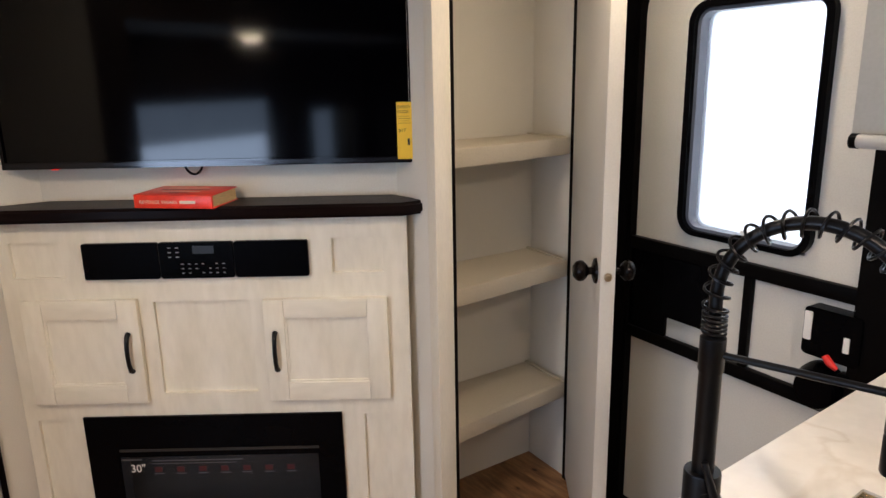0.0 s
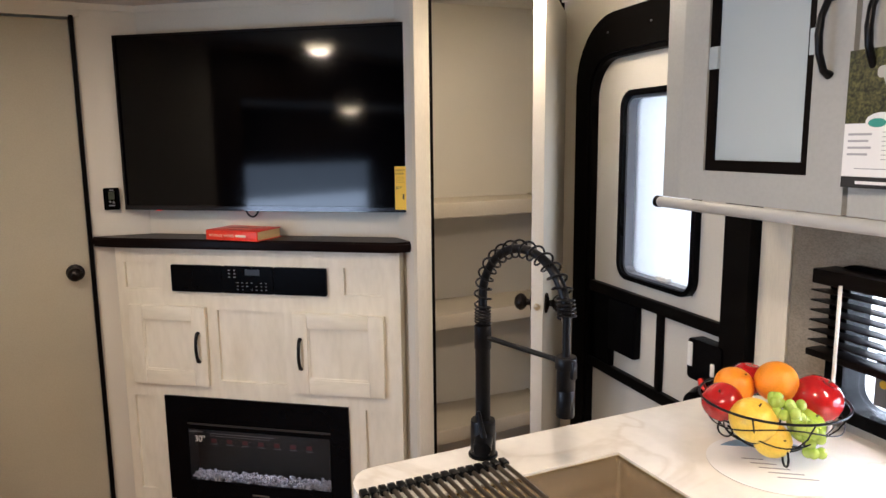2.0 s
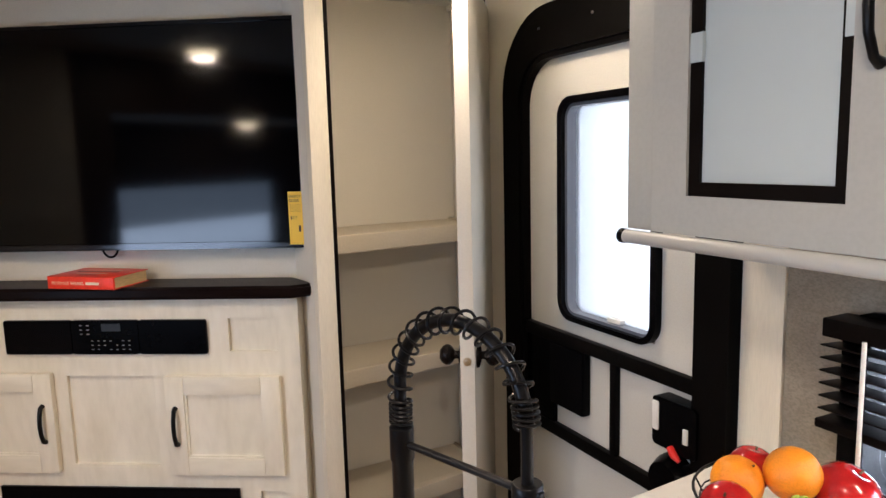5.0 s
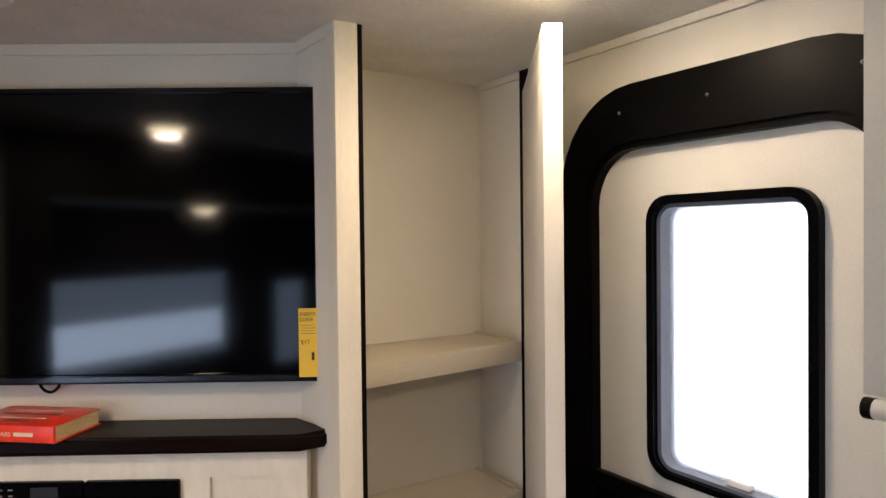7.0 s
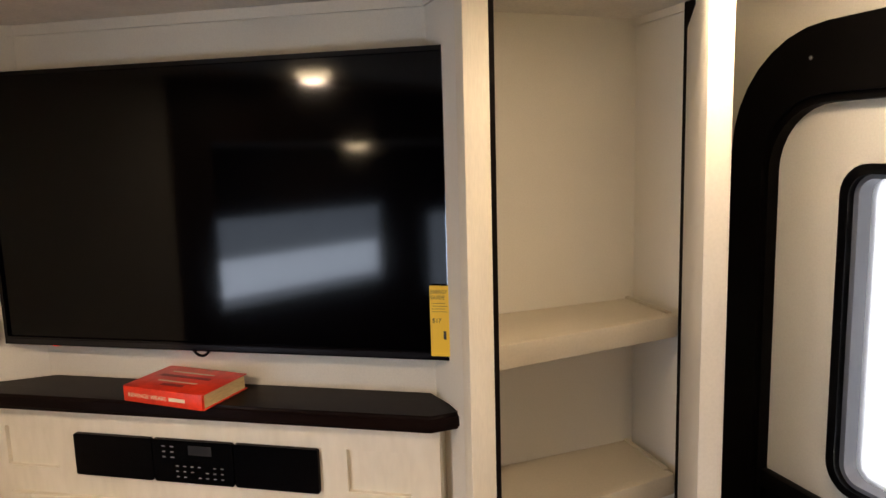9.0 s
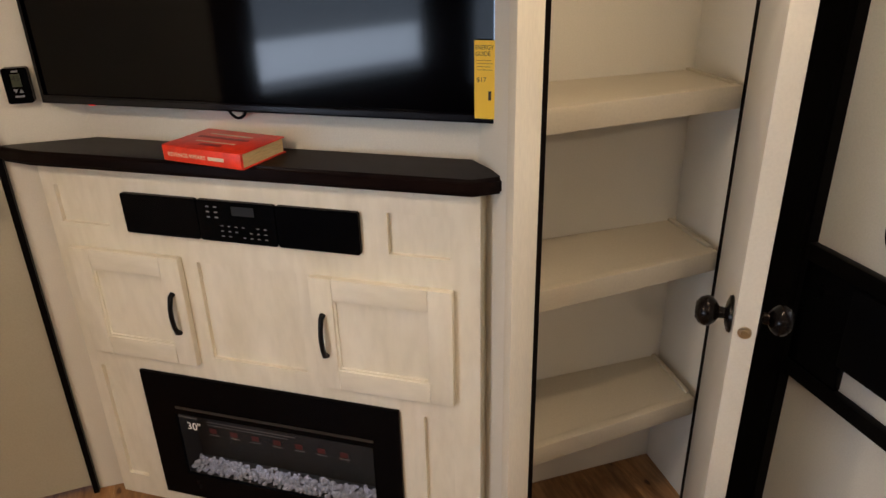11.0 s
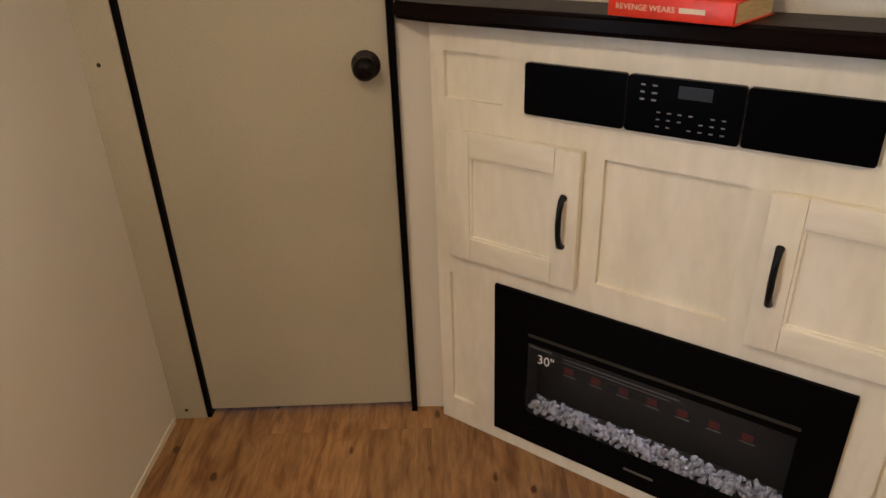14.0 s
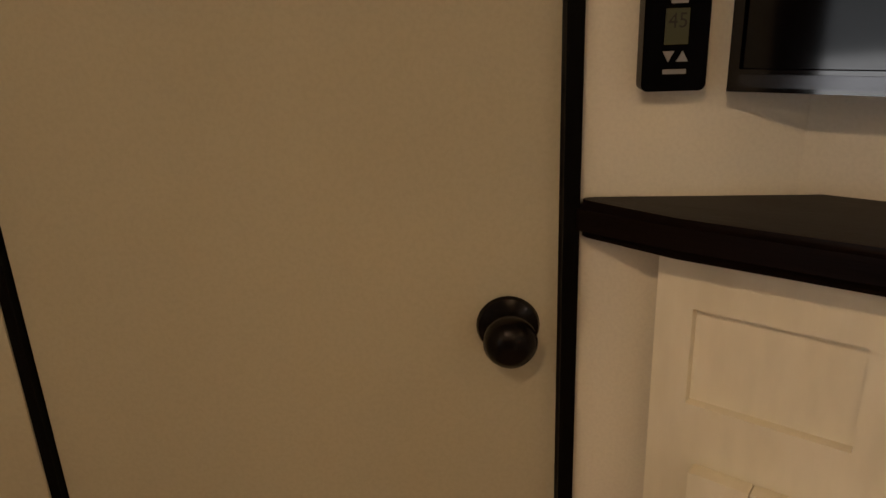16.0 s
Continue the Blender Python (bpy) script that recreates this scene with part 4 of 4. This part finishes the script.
fruit("apple", "lemon", by(-0.060, -0.055, 0.090), 0.045, "yellow apple in a wire bowl", 0.92, 0.15, (20, 10))
fruit("pear", "lemon", by(-0.025, -0.062, 0.052), 0.034, "golden yellow pear in a wire bowl", 1.15, 0.05, (60, 40))
fruit("apple", "green", by(0.052, -0.035, 0.070), 0.036, "green apple in a wire bowl", 0.95, 0.15, (20, 30))
grapes = root("grape_bunch", Matrix.Translation(by(0.012, -0.05, 0.092)), "bunch of pale green grapes hanging over the bowl", "grapes", "fruit in the bowl")
rng = random.Random(11)
grape0 = None
for i in range(34):
    f = i / 33
    c = R * (-0.03 + 0.065 * f + rng.uniform(-0.02, 0.02)) + D * (-0.015 - 0.03 * f + rng.uniform(-0.014, 0.014)) + Vector((0, 0, 0.036 - 0.085 * f ** 1.8 + rng.uniform(-0.012, 0.012)))
    if grape0 is None:
        grape0 = shape("grape", M["grape"], lambda bm: bmesh.ops.create_uvsphere(bm, u_segments=14, v_segments=10, radius=0.0102), grapes)
        g = grape0
    else:
        g = grape0.copy()
        scene.collection.objects.link(g)
    g.matrix_basis = Matrix.Translation(c) @ Matrix.Diagonal((1, 1, 1.12, 1))

# ---- wine bottle ----
bottle = root("wine_bottle", pose(1.255, 0.735, TOP + 0.0005), "amber wine bottle with black foil and dark label on the counter", "bottle")
M["amber"] = mat("amber_bottle_glass", (0.42, 0.165, 0.010), 0.03, trans=0.8, var=0.03, ior=1.4)
shape("glass", M["amber"], lambda bm: bm_lathe(bm, [(0.0, 0.002), (0.030, 0.0), (0.0365, 0.006), (0.0375, 0.02), (0.0375, 0.178), (0.034, 0.198), (0.022, 0.218), (0.0145, 0.232), (0.0138, 0.295), (0.0, 0.295)]), bottle)
shape("foil", M["dark_gloss"], lambda bm: bm_lathe(bm, [(0.0150, 0.236), (0.0148, 0.285), (0.0162, 0.287), (0.0162, 0.2965), (0.0, 0.2967)]), bottle)
M["wine_label"] = mat("dark_wine_label", (0.02, 0.018, 0.02), 0.5, scale=30, colour2=(0.05, 0.04, 0.05))


def label_arc(bm, z0, z1, a0=-180, a1=-50, r=0.0381):
    pts = [(r * math.cos(radians(a)), r * math.sin(radians(a))) for a in range(a0, a1 + 1, 10)]
    inner = [(p[0] * 0.99, p[1] * 0.99) for p in reversed(pts)]
    bm_prism(bm, pts + inner, z0, z1)


shape("label", M["wine_label"], lambda bm: label_arc(bm, 0.070, 0.160), bottle)
M["gold"] = mat("gold_print", (0.34, 0.26, 0.09), 0.4)
M["grape_print"] = mat("violet_print", (0.06, 0.03, 0.11), 0.5, scale=90, colour2=(0.015, 0.01, 0.03))
M["leaf_print"] = mat("pale_leaf_print", (0.42, 0.44, 0.16), 0.5, scale=60, colour2=(0.16, 0.17, 0.05))
shape("label_band", M["gold"], lambda bm: label_arc(bm, 0.0765, 0.0785, -160, -70, 0.0384), bottle)
shape("label_band", M["gold"], lambda bm: label_arc(bm, 0.0860, 0.0910, -150, -80, 0.0384), bottle)
shape("label_picture", M["grape_print"], lambda bm: label_arc(bm, 0.098, 0.128, -140, -80, 0.0384), bottle)
shape("label_picture", M["leaf_print"], lambda bm: label_arc(bm, 0.134, 0.154, -150, -100, 0.0384), bottle)

# ---- wall cabinet over the counter ----
wc = root("wall_cabinet", ENTRY, "pale grey wall cabinet with frosted glass doors and black pulls", "cabinet")
CF = -0.285
box("body", M["grey_cab"], (0.747, CF, 1.318), (2.60, -0.010, CEIL - 0.001), wc, bev=0.002)


def glass_door(x0, x1, hx):
    z0, z1 = 1.321, 1.945
    gx0, gx1, gz0, gz1 = x0 + 0.0755, x1 - 0.0755, z0 + 0.062, z1 - 0.060
    def ring(o, i, a, b):
        return lambda bm: bm_ring(bm, [(o[0], o[2]), (o[1], o[2]), (o[1], o[3]), (o[0], o[3])], [(i[0], i[2]), (i[1], i[2]), (i[1], i[3]), (i[0], i[3])], a, b)
    d = shape("door", M["grey_cab"], ring((x0, x1, z0, z1), (gx0, gx1, gz0, gz1), CF - 0.021, CF - 0.001), wc, smooth=False)
    shape("glass_stop", M["brown_black"], ring((gx0, gx1, gz0, gz1), (gx0 + 0.022, gx1 - 0.018, gz0 + 0.022, gz1 - 0.022), CF - 0.016, CF - 0.003), d, smooth=False)
    box("glass", M["frost"], (gx0 + 0.004, CF - 0.010, gz0 + 0.004), (gx1 - 0.004, CF - 0.006, gz1 - 0.004), d)
    for xa, xb in ((gx0 - 0.001, gx0 + 0.024), (gx1 - 0.014, gx1 + 0.001)):
        box("clip", M["frost"], (xa, CF - 0.0175, 1.587), (xb, CF - 0.011, 1.631), d)
    ys = (0.0, -0.014, -0.026, -0.029, -0.026, -0.014, 0.0)
    zs = (1.549, 1.556, 1.584, 1.613, 1.641, 1.668, 1.675)
    shape("handle", M["matte_black"], lambda bm: bm_tube(bm, [(hx, CF - 0.022 + y, z) for y, z in zip(ys, zs)], [0.008, 0.006, 0.006, 0.0065, 0.006, 0.006, 0.008]), d)


glass_door(0.830, 1.243, 1.202)
glass_door(1.253, 1.665, 1.292)
glass_door(1.738, 2.146, 2.105)
lightbar = root("light_bar", ENTRY, "white tubular bar under the wall cabinet with black ends", "light bar")
shape("tube", M["bar_white"], lambda bm: bm_tube(bm, [(0.774, CF - 0.025, 1.308), (2.6, CF - 0.025, 1.308)], 0.0122, 14), lightbar)
shape("end_cap", M["black"], lambda bm: bm_tube(bm, [(0.762, CF - 0.025, 1.308), (0.7735, CF - 0.025, 1.308)], 0.0132, 14), lightbar)
strip = root("under_cabinet_light", ENTRY, "slim glowing light strip under the wall cabinet", "light strip")
box("housing", M["white"], (1.32, -0.160, 1.310), (1.78, -0.100, 1.3175), strip, bev=0.002)
box("diffuser", M["strip_glow"], (1.33, -0.150, 1.3065), (1.77, -0.110, 1.3098), strip)
tag = root("hang_tag", ENTRY @ pose(1.308, CF - 0.036, 1.373, 0, 0, 2) @ Matrix.Scale(0.98, 4), "printed hang tag with a leafy photograph on a cabinet pull", "tag")
M["leaf_photo"] = mat("leafy_photo_print", (0.12, 0.12, 0.04), 0.35, scale=110, colour2=(0.008, 0.010, 0.003), fine=0.5, fine_scale=220)
box("photo", M["leaf_photo"], (-0.056, -0.001, 0.098), (0.056, 0.001, 0.212), tag)
box("card", M["paper"], (-0.056, -0.001, 0.014), (0.056, 0.001, 0.0975), tag)
box("foot_band", M["ink"], (-0.056, -0.001, -0.004), (0.056, 0.001, 0.0135), tag)
M["teal"] = mat("teal_print", (0.05, 0.30, 0.24), 0.5)
shape("oval", M["paper"], lambda bm: bm_prism(bm, [(0.006 + 0.026 * math.cos(radians(a)), 0.100 + 0.014 * math.sin(radians(a))) for a in range(0, 360, 15)], -0.0016, -0.0011, "xz"), tag, smooth=False)
shape("oval_mark", M["teal"], lambda bm: bm_prism(bm, [(0.0 + 0.015 * math.cos(radians(a)), 0.098 + 0.007 * math.sin(radians(a))) for a in range(0, 360, 20)], -0.0022, -0.0017, "xz"), tag, smooth=False)
M["faint"] = mat("faint_grey_print", (0.42, 0.42, 0.42), 0.6)
for i in range(4):
    box("print_line", M["faint"], (-0.048, -0.0016, 0.079 - 0.0105 * i), (-0.008 - 0.005 * (i % 2), -0.0011, 0.0825 - 0.0105 * i), tag)
for i in range(7):
    box("print_line", M["faint"], (0.010, -0.0016, 0.083 - 0.007 * i), (0.030 + 0.006 * (i % 3), -0.0011, 0.0842 - 0.007 * i), tag)
box("print_line", M["faint"], (-0.034, -0.0016, 0.026), (0.040, -0.0011, 0.0275), tag)
shape("photo_shape", M["bar_white"], lambda bm: (bm_prism(bm, [(0.003, 0.168), (0.009, 0.155), (0.014, 0.128), (0.013, 0.112), (0.018, 0.112), (0.018, 0.130), (0.014, 0.156), (0.009, 0.170)], -0.0015, -0.0011, "xz"), bm_prism(bm, rrect(-0.006, 0.018, 0.166, 0.184, 0.007), -0.0020, -0.0016, "xz")), tag, smooth=False)
box("print_line", M["paper"], (-0.03, -0.0016, 0.002), (0.03, -0.0011, 0.007), tag)

# ---- floor planks ----
def plank_material():
    """Knotty boards: a tone for each board, long streaks, dark knots with bent grain round them."""
    m = mat("knotty_brown_plank", (0.36, 0.205, 0.088), 0.40, scale=2.2, colour2=(0.24, 0.116, 0.044), stretch=(1.1, 6.0, 1.0), fine=0.30, fine_scale=13, bump=0.10, random_hue=1)
    t = m.node_tree
    p = t.nodes["Principled BSDF"]
    src = p.inputs["Base Color"].links[0].from_socket

    def node(kind, **sockets):
        n = t.nodes.new(kind)
        for k, v in sockets.items():
            n.inputs[k].default_value = v
        return n

    def maths(op, a, b):
        n = t.nodes.new("ShaderNodeMath")
        n.operation = op
        for i, v in enumerate((a, b)):
            if isinstance(v, (int, float)):
                n.inputs[i].default_value = v
            else:
                t.links.new(v, n.inputs[i])
        return n.outputs[0]

    def multiply(a, b, factor):
        n = t.nodes.new("ShaderNodeMix")
        n.data_type, n.blend_type = "RGBA", "MULTIPLY"
        n.inputs["Factor"].default_value = factor
        t.links.new(a, n.inputs["A"])
        t.links.new(b, n.inputs["B"])
        return n.outputs["Result"]

    def ramp(fac, stops):
        n = t.nodes.new("ShaderNodeValToRGB")
        e = n.color_ramp.elements
        e[0].position, e[0].color = stops[0][0], (*stops[0][1], 1)
        e[1].position, e[1].color = stops[-1][0], (*stops[-1][1], 1)
        for at, c in stops[1:-1]:
            e.new(at).color = (*c, 1)
        t.links.new(fac, n.inputs["Fac"])
        return n.outputs["Color"]

    info, co = t.nodes.new("ShaderNodeObjectInfo"), t.nodes.new("ShaderNodeTexCoord")
    shift = maths("MULTIPLY", info.outputs["Random"], 91.0)

    def spread(sx, sy):
        mp = node("ShaderNodeMapping", Scale=(sx, sy, 1.0))
        t.links.new(co.outputs["Object"], mp.inputs["Vector"])
        off = t.nodes.new("ShaderNodeVectorMath")
        t.links.new(mp.outputs["Vector"], off.inputs[0])
        t.links.new(shift, off.inputs[1])
        return off.outputs[0]

    warp = node("ShaderNodeTexNoise", Scale=2.0, Detail=3.0)
    t.links.new(spread(6.0, 14.0), warp.inputs["Vector"])
    knots = node("ShaderNodeTexVoronoi", Scale=1.0, Randomness=1.0)
    knots.voronoi_dimensions = "2D"
    t.links.new(spread(4.6, 7.6), knots.inputs["Vector"])
    sep = t.nodes.new("ShaderNodeSeparateColor")
    t.links.new(knots.outputs["Color"], sep.inputs[0])
    size = maths("ADD", maths("MULTIPLY", sep.outputs[0], 2.2), 0.75)
    bent = maths("ADD", knots.outputs["Distance"], maths("MULTIPLY", maths("SUBTRACT", warp.outputs["Fac"], 0.5), 0.34))
    near = maths("MULTIPLY", bent, size)
    dark = ramp(near, [(0.015, (0.20, 0.12, 0.07)), (0.055, (0.42, 0.31, 0.22)), (0.085, (0.80, 0.74, 0.68)), (0.13, (1, 1, 1))])
    streak = node("ShaderNodeTexNoise", Scale=1.0, Detail=5.0, Roughness=0.65, Distortion=0.6)
    t.links.new(spread(3.0, 42.0), streak.inputs["Vector"])
    lines = ramp(streak.outputs["Fac"], [(0.34, (0.50, 0.42, 0.36)), (0.47, (0.92, 0.90, 0.88)), (0.66, (1.0, 1.0, 1.0))])
    blot = node("ShaderNodeTexNoise", Scale=1.0, Detail=4.0, Roughness=0.6, Distortion=1.0)
    t.links.new(spread(4.0, 13.0), blot.inputs["Vector"])
    patches = ramp(blot.outputs["Fac"], [(0.36, (0.45, 0.33, 0.25)), (0.52, (1.0, 1.0, 1.0)), (0.68, (1.0, 1.0, 1.0))])
    col = multiply(multiply(multiply(src, dark, 0.9), lines, 0.6), patches, 0.7)
    tone = node("ShaderNodeMapRange")
    tone.inputs["To Min"].default_value, tone.inputs["To Max"].default_value = 1.0, 1.45
    t.links.new(info.outputs["Random"], tone.inputs["Value"])
    out = t.nodes.new("ShaderNodeVectorMath")
    out.operation = "SCALE"
    t.links.new(col, out.inputs[0])
    t.links.new(tone.outputs["Result"], out.inputs["Scale"])
    t.links.new(out.outputs[0], p.inputs["Base Color"])
    return m


M["plank"] = plank_material()
PLANKS = pose(-0.691, 1.63, 0, 0, 0, -54.3)
WIDE, LONG = 0.168, 0.92
bm = bmesh.new()
bm_box(bm, (0.0002, 0.0002, -0.0035), (LONG - 0.0002, WIDE - 0.0002, 0.0), 0.0004)
plank0 = finish("plank", bm, M["plank"], floor, pose(0, 0, -5))
rng = random.Random(3)
first_plank = True
for row in range(-16, 13):
    shift = rng.uniform(0, LONG)
    for col in range(-2, 6):
        here = PLANKS @ pose(col * LONG - shift, row * WIDE, 0)
        c = (here @ Vector((LONG / 2, WIDE / 2, 0)))
        if not (-2.2 < c.x < 1.7 and -2.4 < c.y < 2.9 and -2.62 < (ENTRY.inverted() @ c).y < 0.04):
            continue
        ob = plank0 if first_plank else plank0.copy()
        if not first_plank:
            scene.collection.objects.link(ob)
        first_plank = False
        ob.matrix_basis = here
